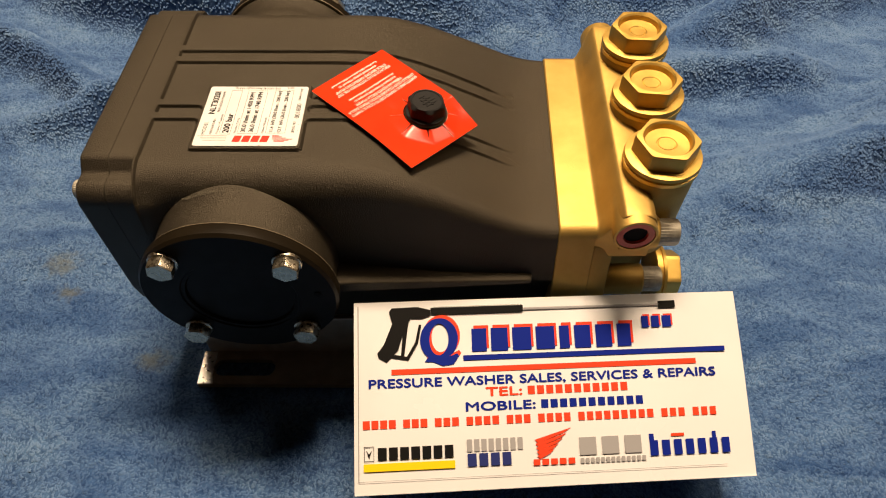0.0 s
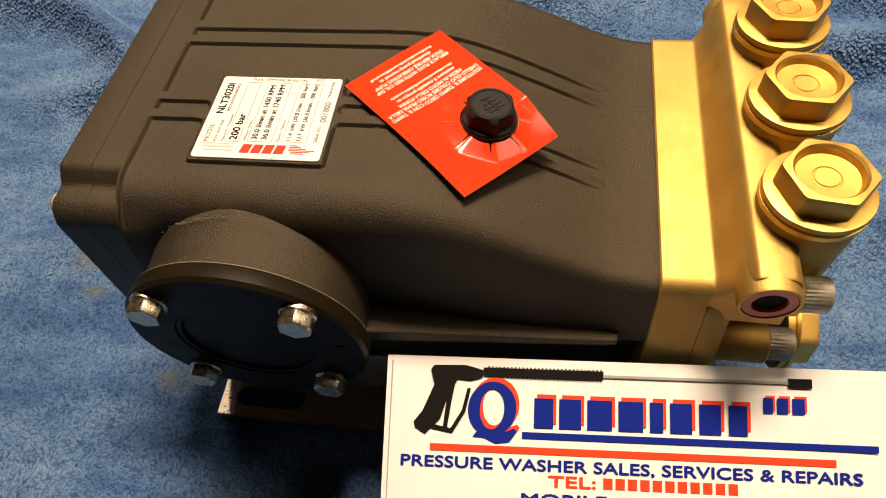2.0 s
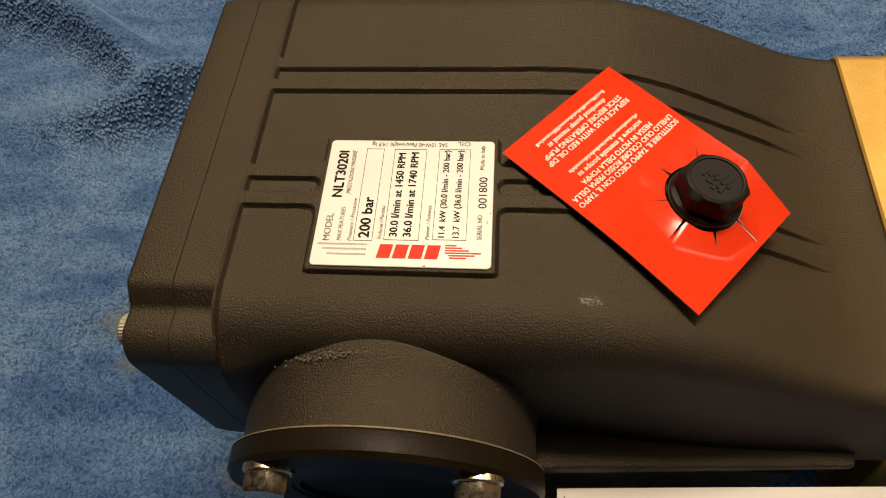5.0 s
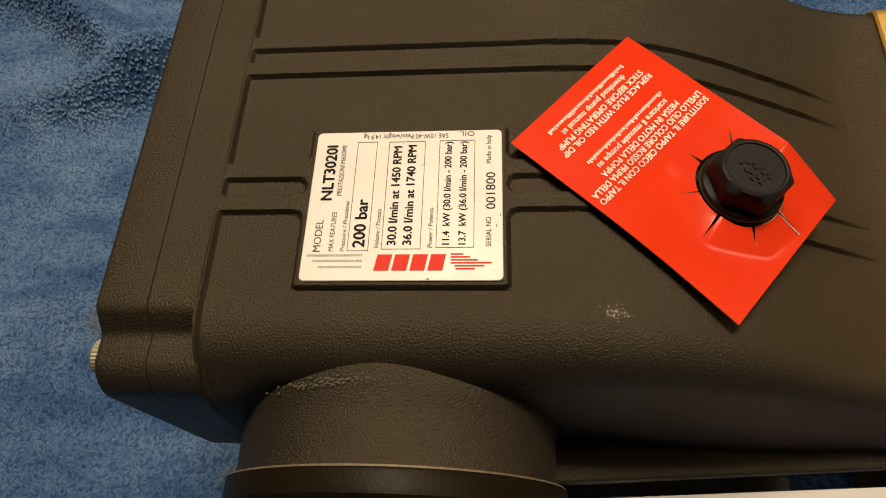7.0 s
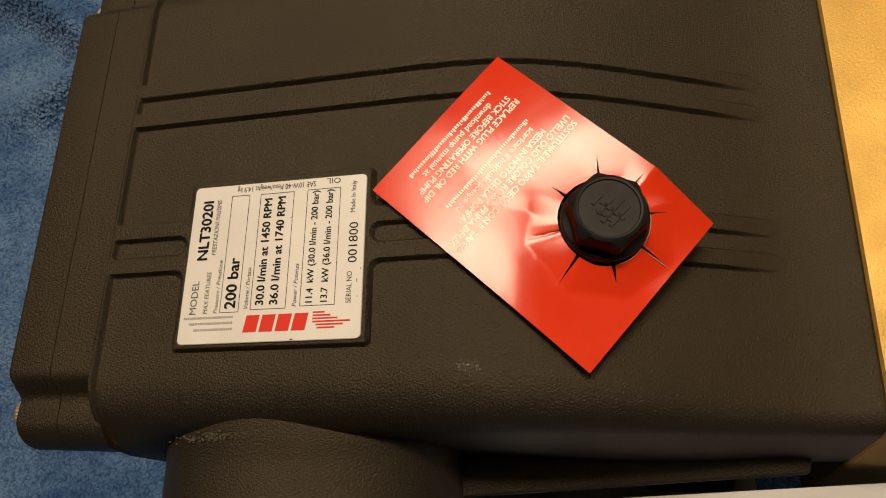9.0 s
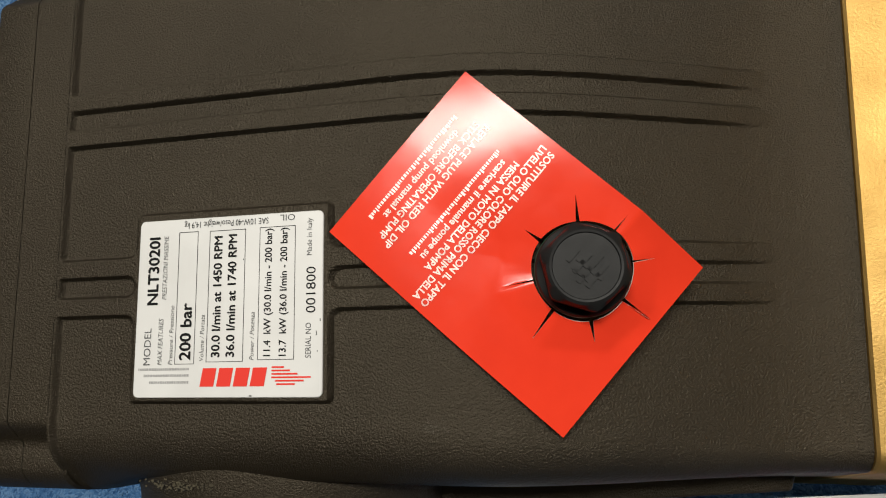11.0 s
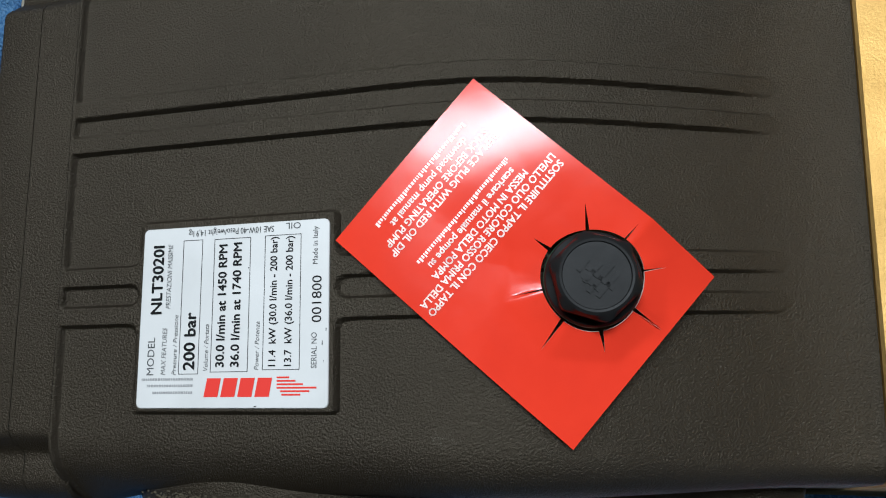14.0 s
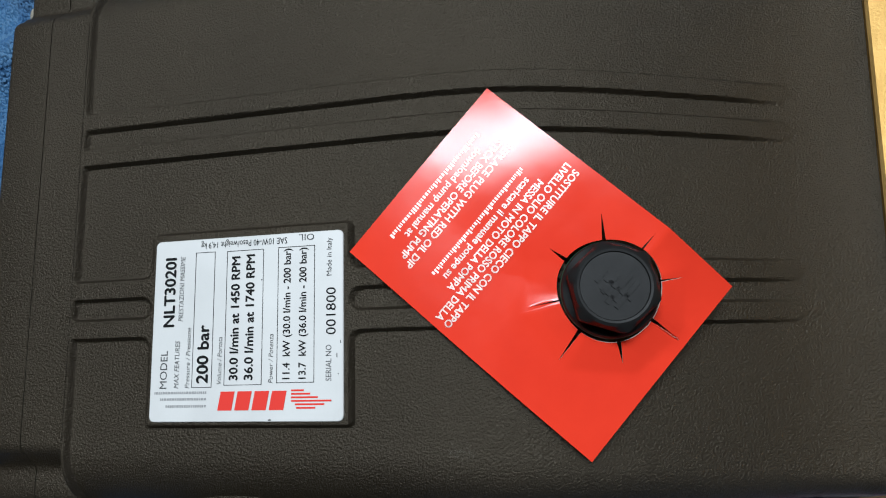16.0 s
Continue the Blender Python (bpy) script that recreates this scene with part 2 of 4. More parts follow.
def lattice(x, y, cell, seed):
    """Smooth value noise from -1 to 1 on arrays."""
    rng = np.random.RandomState(seed)
    table = rng.rand(256, 256) * 2 - 1
    u, v = x / cell + 40.0, y / cell + 40.0
    i, j = np.floor(u).astype(int), np.floor(v).astype(int)
    a, b = u - i, v - j
    a, b = a * a * (3 - 2 * a), b * b * (3 - 2 * b)
    t = lambda p, q: table[p % 256, q % 256]
    return (t(i, j) * (1 - a) + t(i + 1, j) * a) * (1 - b) + (t(i, j + 1) * (1 - a) + t(i + 1, j + 1) * a) * b


def grid_mesh(P, closed=False):
    """A bmesh from an array of points (rows, columns, 3)."""
    rows, cols = P.shape[:2]
    idx = np.arange(rows * cols).reshape(rows, cols)
    q = np.stack([idx[:-1, :-1], idx[1:, :-1], idx[1:, 1:], idx[:-1, 1:]], -1).reshape(-1, 4)
    me = bpy.data.meshes.new("tmp")
    me.from_pydata(P.reshape(-1, 3).tolist(), [], q.tolist())
    bm = bmesh.new()
    bm.from_mesh(me)
    bpy.data.meshes.remove(me)
    return bm


def thicken(bm, depth, core=0):
    """Gives an open sheet a thickness below it, with crisp edges."""
    bm.normal_update()
    faces, rim = list(bm.faces), [(e.verts[0], e.verts[1]) for e in bm.edges if len(e.link_faces) == 1]
    low = {v: bm.verts.new(v.co - v.normal * depth) for v in list(bm.verts)}
    for f in faces:
        bm.faces.new([low[v] for v in reversed(f.verts)])
    for a, b in rim:
        bm.faces.new((a, b, low[b], low[a])).material_index = core
    bmesh.ops.recalc_face_normals(bm, faces=bm.faces)
    return bm


class Plane:
    """A sheet on which to print: an origin, the reading direction, the up direction and a lift off the sheet."""

    def __init__(self, origin, right, up, lift=0.00012):
        self.o, self.r, self.u = Vector(origin), Vector(right).normalized(), Vector(up).normalized()
        self.n = self.r.cross(self.u).normalized()
        self.lift = lift

    def at(self, a, b, h=0.0):
        return self.o + self.r * a + self.u * b + self.n * (self.lift + h)

    def matrix(self, a, b, h=0.0):
        m = Matrix((self.r, self.u, self.n)).transposed().to_4x4()
        return Matrix.Translation(self.at(a, b, h)) @ m


def words(name, text, plane, a, b, height, material, parent, width=None, bold=0.0, slant=0.0, align="LEFT", h=0.0):
    """Lettering as a flat mesh; height is the capitals' height; width stretches or squeezes the line."""
    cu = bpy.data.curves.new("tmp_text", "FONT")
    cu.body, cu.size, cu.shear, cu.offset, cu.align_x = text, height / 0.69, slant, 0.0, "LEFT"
    cu.resolution_u = 3
    ob = bpy.data.objects.new("tmp_text", cu)
    scene.collection.objects.link(ob)
    bpy.context.view_layer.update()
    me = bpy.data.meshes.new_from_object(ob.evaluated_get(bpy.context.evaluated_depsgraph_get()))
    bpy.data.objects.remove(ob)
    bm = bmesh.new()
    bm.from_mesh(me)
    bpy.data.meshes.remove(me)
    xs = [v.co.x for v in bm.verts]
    x0, x1 = min(xs), max(xs)
    k = width / (x1 - x0) if width else 1.0
    shift = {"LEFT": 0.0, "CENTER": -0.5, "RIGHT": -1.0}[align] * (x1 - x0) * k
    for v in bm.verts:
        v.co.x = (v.co.x - x0) * k + shift
    if bold:                                     # a heavier cut: the letters again, a hair to each side
        light = bm
        bm = bmesh.new()
        d = bold * height
        for n, (dx, dy) in enumerate(((-d, 0), (d, 0), (0, -d), (0, d))):
            copy = light.copy()
            bmesh.ops.translate(copy, vec=(dx, dy, 0.000008 * n), verts=copy.verts)
            join(bm, copy)
        light.free()
    bm.transform(plane.matrix(a, b, h))
    return part(name, bm, material, parent)


def blocks(name, rects, plane, material, parent, h=0.0, lean=0.0):
    """Flat bars (a0, b0, a1, b1) as one printed mark."""
    bm = bmesh.new()
    for a0, b0, a1, b1 in rects:
        s = lean * (b1 - b0)
        bm.faces.new([bm.verts.new(plane.at(a, b, h)) for a, b in ((a0, b0), (a1, b0), (a1 + s, b1), (a0 + s, b1))])
    return part(name, bm, material, parent)


def shape(name, outline, plane, material, parent, h=0.0):
    bm = bmesh.new()
    bm.faces.new([bm.verts.new(plane.at(a, b, h)) for a, b in outline])
    return part(name, bm, material, parent)


def scribble(a0, a1, b, height, rng, lo=0.8, hi=1.6):
    """Bars that stand for a line of writing that cannot be set."""
    out, a = [], a0
    while a < a1:
        w = min(height * rng.uniform(lo, hi), a1 - a)
        out.append((a, b, a + w, b + height))
        a += w + height * 0.3
    return out


# ---- room ----
# unseen room, walls and ceiling toned down to limit bounced light
single("floor", box((-3, -3, -0.10), (3.4, 3.4, -0.007)), BOARDS, "brown floor under the blue fleece", "floor", "structure")
single("ceiling", box((-3.1, -3.1, 2.4), (3.5, 3.5, 2.5)), PLASTER, "plain grey-brown ceiling", "ceiling", "structure")
for nm, lo, hi in (("wall_north", (-3, 3.4, -0.007), (3.4, 3.5, 2.4)), ("wall_south", (-3, -3.1, -0.007), (3.4, -3, 2.4)),
                   ("wall_west", (-3.1, -3, -0.007), (-3, 3.4, 2.4)), ("wall_east", (3.4, -3, -0.007), (3.5, 3.4, 2.4))):
    single(nm, box(lo, hi), DARK_WALL if nm == "wall_south" else WOOD_WALL, "unseen dark wall added to darken reflections in the pump's front" if nm == "wall_south" else "plain brown painted wall", "wall", "structure")


# ---- fleece towel ----
# folds: middle x, y, heading in degrees, half length, width, height
FOLDS = [
    (0.28, 0.430, 10, 0.26, 0.030, 0.070), (0.02, 0.400, -8, 0.20, 0.034, 0.050), (-0.22, 0.440, -20, 0.15, 0.022, 0.072),
    (-0.19, 0.258, 14, 0.13, 0.018, 0.036), (-0.34, 0.345, -30, 0.16, 0.022, 0.045), (0.455, 0.310, 8, 0.11, 0.022, 0.038),
    (0.64, 0.260, 34, 0.22, 0.040, 0.045), (0.56, 0.430, 28, 0.20, 0.030, 0.070), (0.46, 0.150, 24, 0.16, 0.028, 0.018),
    (-0.22, 0.060, 22, 0.16, 0.035, 0.008), (-0.15, -0.060, 28, 0.14, 0.028, 0.007), (0.50, -0.050, -30, 0.20, 0.040, 0.010),
    (0.05, 0.640, 4, 0.60, 0.060, 0.060), (0.70, 0.640, -18, 0.40, 0.060, 0.060), (-0.50, 0.580, 20, 0.40, 0.060, 0.055),
]


def towel_height(x, y):
    z = np.zeros_like(x)
    wx, wy = x + 0.02 * lattice(x, y, 0.13, 5), y + 0.02 * lattice(x, y, 0.11, 6)
    for fx, fy, a, half, width, height in FOLDS:
        c, s = math.cos(radians(a)), math.sin(radians(a))
        u, v = (wx - fx) * c + (wy - fy) * s, -(wx - fx) * s + (wy - fy) * c
        z += height * np.exp(-np.abs(v / width) ** 2.2) * np.exp(-np.abs(u / half) ** 3)
    z += 0.004 * lattice(x, y, 0.09, 1) + 0.0022 * lattice(x, y, 0.035, 2)
    z += 0.05 * smooth_step(0.45, 0.85, y) * (1 - smooth_step(0.85, 1.45, y))
    under = smooth_step(-0.10, -0.03, x) * (1 - smooth_step(0.30, 0.37, x)) * smooth_step(-0.12, -0.05, y) * (1 - smooth_step(0.17, 0.25, y))
    z = z * (1 - under) + 0.0055
    nap = 0.0013 * lattice(x, y, 0.0042, 3) + 0.0007 * lattice(x, y, 0.0085, 4)
    return z + nap


def fleece_towel():
    near_x, near_y = np.arange(-0.42, 0.66, 0.0036), np.arange(-0.30, 0.62, 0.0036)
    xs = np.concatenate([np.arange(-1.3, -0.42, 0.02), near_x, np.arange(0.66, 1.6, 0.02)])
    ys = np.concatenate([np.arange(-0.9, -0.30, 0.02), near_y, np.arange(0.62, 1.7, 0.02)])
    X, Y = np.meshgrid(xs, ys, indexing="ij")
    bm = grid_mesh(np.stack([X, Y, towel_height(X, Y)], -1))
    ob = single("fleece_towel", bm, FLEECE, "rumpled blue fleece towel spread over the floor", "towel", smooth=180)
    return ob


def fleece_pile(towel):
    """The curly pile: short leaning tufts, each a little roof with a bent ridge."""
    rng = np.random.RandomState(11)
    step = 0.0021
    gx, gy = np.meshgrid(np.arange(-0.46, 0.72, step), np.arange(-0.24, 0.66, step), indexing="ij")
    x, y = (gx + rng.uniform(-0.5, 0.5, gx.shape) * step * 1.3).ravel(), (gy + rng.uniform(-0.5, 0.5, gy.shape) * step * 1.3).ravel()
    keep = ~((x > -0.02) & (x < 0.27) & (y > -0.02) & (y < 0.14))
    x, y = x[keep], y[keep]
    n = len(x)
    z = towel_height(x, y)
    turn = 2.6 * lattice(x, y, 0.05, 21) + 1.5 * lattice(x, y, 0.012, 22) + rng.normal(0, 0.7, n)
    half, wide, tall = rng.uniform(0.0010, 0.0019, n), rng.uniform(0.0006, 0.0010, n), rng.uniform(0.0005, 0.0014, n)
    flat = smooth_step(0.006, 0.0, np.abs(y + 0.041) - 0.016) * (x > -0.045) * (x < 0.21)
    tall = tall * (1 - 0.8 * flat)
    c, s_ = np.cos(turn), np.sin(turn)
    P = np.empty((n, 6, 3))
    for k, (u, v, h) in enumerate(((-1, -1, 0), (1, -1, 0), (1, 1, 0), (-1, 1, 0), (-0.45, 0.15, 1), (0.75, -0.15, 0.8))):
        a, b = u * half, v * wide
        P[:, k, 0], P[:, k, 1] = x + a * c - b * s_, y + a * s_ + b * c
        P[:, k, 2] = z - 0.0006 + h * (tall + 0.0006)
    quads = np.array([(0, 1, 5, 4), (2, 3, 4, 5)])
    tris = np.array([(1, 2, 5), (3, 0, 4)])
    base = (np.arange(n) * 6)[:, None, None]
    loops = np.concatenate([(base + quads).reshape(n, -1), (base + tris).reshape(n, -1)], 1)
    sizes = np.tile([4, 4, 3, 3], n)
    me = bpy.data.meshes.new("fleece_nap")
    me.vertices.add(n * 6)
    me.vertices.foreach_set("co", P.ravel())
    me.loops.add(loops.size)
    me.loops.foreach_set("vertex_index", loops.ravel().astype(np.int32))
    me.polygons.add(len(sizes))
    me.polygons.foreach_set("loop_start", np.concatenate([[0], np.cumsum(sizes)[:-1]]).astype(np.int32))
    me.polygons.foreach_set("use_smooth", np.ones(len(sizes), dtype=bool))
    me.update(calc_edges=True)
    me.validate()
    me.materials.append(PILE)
    ob = new("fleece_nap", me)
    ob.parent = towel
    return tagged(ob, "short curly blue pile", kind="stuff")


fleece_pile(fleece_towel())

# ---- pump ----
RIB = 0.0021            # how far the panels are sunk
MID = 0.0625           # the pump's middle line
CASE_MID = 0.0608      # the crankcase's own middle line
DRAFT = 13.0           # how far the cast sides lean, in degrees
TOP = 0.200
SKEW = 0.035            # the head sits a little askew
pump = thing("pressure_washer_pump", (0.10, MID, 0.006), "black crankcase pump with a brass head on steel rails", "pump")

PROFILE_X = [-0.10, 0.085, 0.098, 0.112, 0.134, 0.160, 0.190, 0.205, 0.2185, 0.30]
PROFILE_Z = [TOP, TOP, 0.1990, 0.1965, 0.1885, 0.1760, 0.1615, 0.1575, 0.1565, 0.1565]


def profile(x):
    """The height of the crankcase's top along its length."""
    k = np.array([-0.012, -0.006, 0, 0.006, 0.012])
    w = np.array([1, 3, 4, 3, 1]) / 12.0
    return sum(wi * np.interp(np.asarray(x) + ki, PROFILE_X, PROFILE_Z) for ki, wi in zip(k, w))


def rib_height(X, Y):
    """How far ribs and the plate's pad stand above the sunk panels."""
    d = Y - CASE_MID
    soft = 0.00060

    def bar(c, half):
        return (np.abs(d - c) - half)

    ribs = np.minimum.reduce([bar(s * c, 0.0030) for s in (-1, 1) for c in (0.0335, 0.0215)])
    ribs = np.where(X > 0.188, ribs + (X - 0.188) * 0.9, ribs)
    px, py = X - 0.0298, Y - 0.0270
    qx, qy = np.abs(px) - 0.0305, np.abs(py) - 0.0270
    pad = np.hypot(np.maximum(qx, 0), np.maximum(qy, 0)) + np.minimum(np.maximum(qx, qy), 0) - 0.0015
    k = 0.0035
    h = np.clip(0.5 + 0.5 * (pad - ribs) / k, 0, 1)
    sd = pad * (1 - h) + ribs * h - k * h * (1 - h)
    edge = X + 0.0288
    h2 = np.clip(0.5 + 0.5 * (edge - sd) / 0.0012, 0, 1)
    sd = edge * (1 - h2) + sd * h2 - 0.0012 * h2 * (1 - h2)
    fade = 1 - smooth_step(0.165, 0.197, X)
    return RIB * (1 - smooth_step(-soft, soft, sd)) * fade


def case_side(x, top, count=16):
    """The section's half at a station, from the edge of the flat top downwards: a tight shoulder, then a drafted side."""
    k = float(smooth_step(0.06, 0.21, x))
    flat, r, lean = 0.0685 + 0.0108 * k, 0.0190 - 0.0105 * k, 5.0 + 8.0 * k
    a = np.radians(np.linspace(0, 90 - lean, count))[1:]
    y, z = flat + r * np.sin(a), top - r + r * np.cos(a)
    low = np.linspace(z[-1], 0.118, 8)[1:]
    y = np.concatenate([y, y[-1] + (z[-1] - low) * math.tan(radians(lean))])
    z = np.concatenate([z, low])
    y = y + 0.005 * (1 - smooth_step(-0.029, -0.006, x)) * smooth_step(0.006, 0.022, top - z)
    return flat, np.concatenate([y, [y[-1] - 0.006, 0.083]]), np.concatenate([z, [0.104, 0.030 + 0.035 * float(smooth_step(0.02, 0.21, x))]])


def crankcase():
    xs = np.concatenate([np.arange(-0.0300, -0.0265, 0.0003), np.arange(-0.0265, 0.2155, 0.0007), [0.2155]])
    rows = []
    for x in xs:
        top = float(profile(x)) - RIB
        flat, side_y, side_z = case_side(x, top)
        d = np.linspace(-flat, flat, 460)
        y = np.concatenate([-side_y[::-1], d, side_y])
        z = np.concatenate([side_z[::-1], np.full(len(d), top), side_z])
        rows.append(np.stack([np.full(len(y), x), y + CASE_MID, z], -1))
    P = np.stack(rows)
    P[..., 2] += rib_height(P[..., 0], P[..., 1]) * (P[..., 2] > 0.12)
    P[..., 0] += SKEW * (P[..., 1] - MID) * smooth_step(0.08, 0.21, P[..., 0])
    bm = grid_mesh(P)
    return part("crankcase", bm, BLACK, pump, "black powder-coated cast crankcase with raised ribs", 40)


def end_outline():
    """The section of the rear flange and cover, with a rounded lug for a screw at each upper corner."""
    right = [(0.0680, TOP)]
    for k in range(1, 6):
        a = radians(90 - 12 * k)
        right.append((0.0680 + 0.0055 * math.cos(a), TOP - 0.0055 + 0.0055 * math.sin(a)))
    for k in range(5):
        a = radians(200 + 22 * k)
        right.append((0.0785 + 0.0040 * math.cos(a), 0.1975 + 0.0040 * math.sin(a) - 0.0005))
    for k in range(8):
        a = radians(70 - 10 * k)
        right.append((0.0805 + 0.0125 * math.cos(a), 0.1815 + 0.0125 * math.sin(a)))
    right += [(0.0930, 0.104), (0.0900, 0.088), (0.0780, 0.072), (0.060, 0.062)]
    return [(MID + y, z) for y, z in right] + [(MID - y, z) for y, z in right[::-1]]


def hex_bolt(parent, place, axis, af, height, flange, label, name="bolt"):
    r = af / 2
    m = frame_to(place, axis, random.uniform(0, 60))
    bm = lathe([(flange, -0.001), (flange, 0.0009), (flange * 0.93, 0.0014), (r, 0.0015), (r, height * 0.88), (r * 0.93, height)], 36, {3, 4, 5}, m)
    return part(name, bm, ZINC, parent, label, 30)


def socket_screw(parent, place, axis, r, length):
    """A knurled cap screw with a hexagon socket."""
    m = frame_to(place, axis)
    bm = bmesh.new()
    n = 60
    prof = [(r, 0), (r, length * 0.9), (r * 0.93, length), (r * 0.52, length), (r * 0.50, length * 0.45)]
    rings = []
    for i, (q, z) in enumerate(prof):
        ring = []
        for k in range(n):
            a = 2 * math.pi * k / n
            rr = q * (0.965 if (k % 2 and i < 2) else 1.0)
            ring.append(bm.verts.new((rr * math.cos(a), rr * math.sin(a), z)))
        rings.append(ring)
    for lo, hi in zip(rings, rings[1:]):
        for k in range(n):
            bm.faces.new((lo[k], lo[(k + 1) % n], hi[(k + 1) % n], hi[k]))
    bm.faces.new(rings[-1])
    bm.faces.new(rings[0][::-1])
    bm.transform(m)
    return part("socket_screw", bm, STEEL, parent, "knurled grey steel cap screw", 25)


crankcase()
part("rear_flange", prism(end_outline(), -0.0445, -0.0290, "x", 0.0008, 1, (1,)), BLACK, pump, "", 35)
cover = part("rear_cover", prism(end_outline(), -0.0615, -0.0448, "x", 0.0022, 3, (0,)), BLACK, pump, "black cast rear cover with screw lugs", 35)
for s in (-1, 1):
    for z in (0.184, 0.098):
        socket_screw(cover, (-0.0590, MID + s * 0.0808, z), (-1, 0, 0), 0.0056, 0.0065)

# bearing covers on both sides
for s in (-1, 1):
    out = Vector((0, s, 0))
    hub = Vector((0.0235, MID, 0.1350))

    def station(d):
        return hub + out * d

    m = frame_to(station(0), out)
    part("bearing_boss", lathe([(0.0570, 0.0800), (0.0564, 0.0880), (0.0556, 0.0925), (0.0549, 0.0950), (0.0545, 0.0980), (0.0545, 0.1080), (0.0552, 0.1120)], 72, None, m), BLACK, pump, "", 45)
    part("gasket", lathe([(0.0573, 0.1121), (0.0575, 0.1127)], 72, None, m), GASKET, pump, "thin pale gasket edge")
    disc = part("bearing_cover", lathe([(0.0572, 0.1128), (0.0575, 0.1135), (0.0575, 0.1195), (0.0560, 0.1215), (0.0345, 0.1220),
                                       (0.0338, 0.1212), (0.0318, 0.1212), (0.0310, 0.1195), (0.0, 0.1190)][:8], 72, None, m),
                COVER, pump, "round black bearing cover with a sunk middle", 30)
    for a in (45, 135, 225, 315):
        c, sn = math.cos(radians(a)) * 0.0480, math.sin(radians(a)) * 0.0480
        hex_bolt(disc, station(0.1220) + Vector((c, 0, sn + 0.001)), out, 0.0138, 0.0078, 0.0083, "zinc-plated hexagon flange bolt")
    # solid dark disc painted as the shade of a small hole
    part("grease_hole", lathe([(0.0022, 0.1200), (0.0022, 0.1222)], 14, None, frame_to(station(0) + Vector((0.046, 0, 0.004)), out)), BORE_SHADE, disc)

# ledge along the lower side of the crankcase
for s in (-1, 1):
    y0, y1, y2 = MID + s * 0.080, MID + s * 0.1095, MID + s * 0.1005
    bm = bmesh.new()
    lo = [bm.verts.new(p) for p in ((0.070, y0, 0.1215), (0.070, y1, 0.1215), (0.198, y2, 0.1190), (0.204, y0, 0.120))]
    hi = [bm.verts.new(p) for p in ((0.070, y0, 0.1345), (0.070, y1, 0.1318), (0.198, y2, 0.1232), (0.204, y0, 0.1242))]
    bm.faces.new(lo)
    bm.faces.new(hi[::-1])
    for k in range(4):
        bm.faces.new((lo[k], hi[k], hi[(k + 1) % 4], lo[(k + 1) % 4]))
    bmesh.ops.recalc_face_normals(bm, faces=bm.faces)
    bmesh.ops.bevel(bm, geom=bm.edges[:], offset=0.0013, segments=3, affect="EDGES", profile=0.5)
    part("side_ledge", bm, BLACK, pump, "", 40)


# mounting rails with slots
def slotted_plate(x0, x1, y0, y1, z0, z1, slots):
    """A plate with long round-ended slots, as strips along x."""
    bm = bmesh.new()
    r = (slots[0][3] - slots[0][2]) / 2
    xs = {x0, x1}
    for a, b, _, _ in slots:
        for k in range(9):
            t = math.cos(math.pi * k / 16)
            xs |= {a + r - r * t, b - r + r * t}
    xs = sorted(xs)

    def opening(x):
        for a, b, c, d in slots:
            if a <= x <= b:
                e = max(a + r - x, x - (b - r), 0)
                w = math.sqrt(max(r * r - e * e, 0))
                return (c + d) / 2 - w, (c + d) / 2 + w
        return (slots[0][2] + slots[0][3]) / 2, (slots[0][2] + slots[0][3]) / 2

    for xa, xb in zip(xs, xs[1:]):
        (a0, a1), (b0, b1) = opening(xa), opening(xb)
        for z, flip in ((z1, False), (z0, True)):
            for qs in (((xa, y0), (xb, y0), (xb, b0), (xa, a0)), ((xa, a1), (xb, b1), (xb, y1), (xa, y1))):
                vs = [bm.verts.new((p[0], p[1], z)) for p in qs]
                bm.faces.new(vs[::-1] if flip else vs)
        for p, q in (((xa, y0), (xb, y0)), ((xb, y1), (xa, y1)), ((xb, b0), (xa, a0)), ((xa, a1), (xb, b1))):
            if (Vector(p) - Vector(q)).length > 1e-6:
                bm.faces.new([bm.verts.new(v) for v in ((*p, z0), (*q, z0), (*q, z1), (*p, z1))])
    for x, flip in ((x0, False), (x1, True)):
        vs = [bm.verts.new(v) for v in ((x, y1, z0), (x, y0, z0), (x, y0, z1), (x, y1, z1))]
        bm.faces.new(vs[::-1] if flip else vs)
    bmesh.ops.remove_doubles(bm, verts=bm.verts, dist=1e-6)
    bmesh.ops.recalc_face_normals(bm, faces=bm.faces)
    return bm


for s in (-1, 1):
    ya, yb = MID + s * 0.1175, MID + s * 0.0900
    y0, y1 = min(ya, yb), max(ya, yb)
    mid = (y0 + y1) / 2
    rail = part("mounting_rail", slotted_plate(-0.0400, 0.2050, y0, y1, 0.0070, 0.0125,
                [(-0.030, 0.016, mid - 0.0068, mid + 0.0068), (0.150, 0.196, mid - 0.0068, mid + 0.0068)]), RAIL, pump,
                "dark brown lacquered steel rail with long slots")
    part("rail_web", box((-0.036, min(yb, yb - s * 0.005), 0.0070), (0.2030, max(yb, yb - s * 0.005), 0.060), 0.001), RAIL, rail)
    # separate pale piece: lacquer worn off, plus a lamp's reflection put into its colour
    part("rail_end", prism([(-0.0402, y0 + 0.0004), (-0.0285, y0 + 0.0004), (-0.0300, mid - 0.0068), (-0.0304, mid), (-0.0300, mid + 0.0068), (-0.0300, y1 - 0.0004), (-0.0402, y1 - 0.0004)],
         0.0068, 0.0128, "z", 0.0003, 1), BARE_GLINT, rail, "worn rail end with a lamp's glint put into its pale steel")

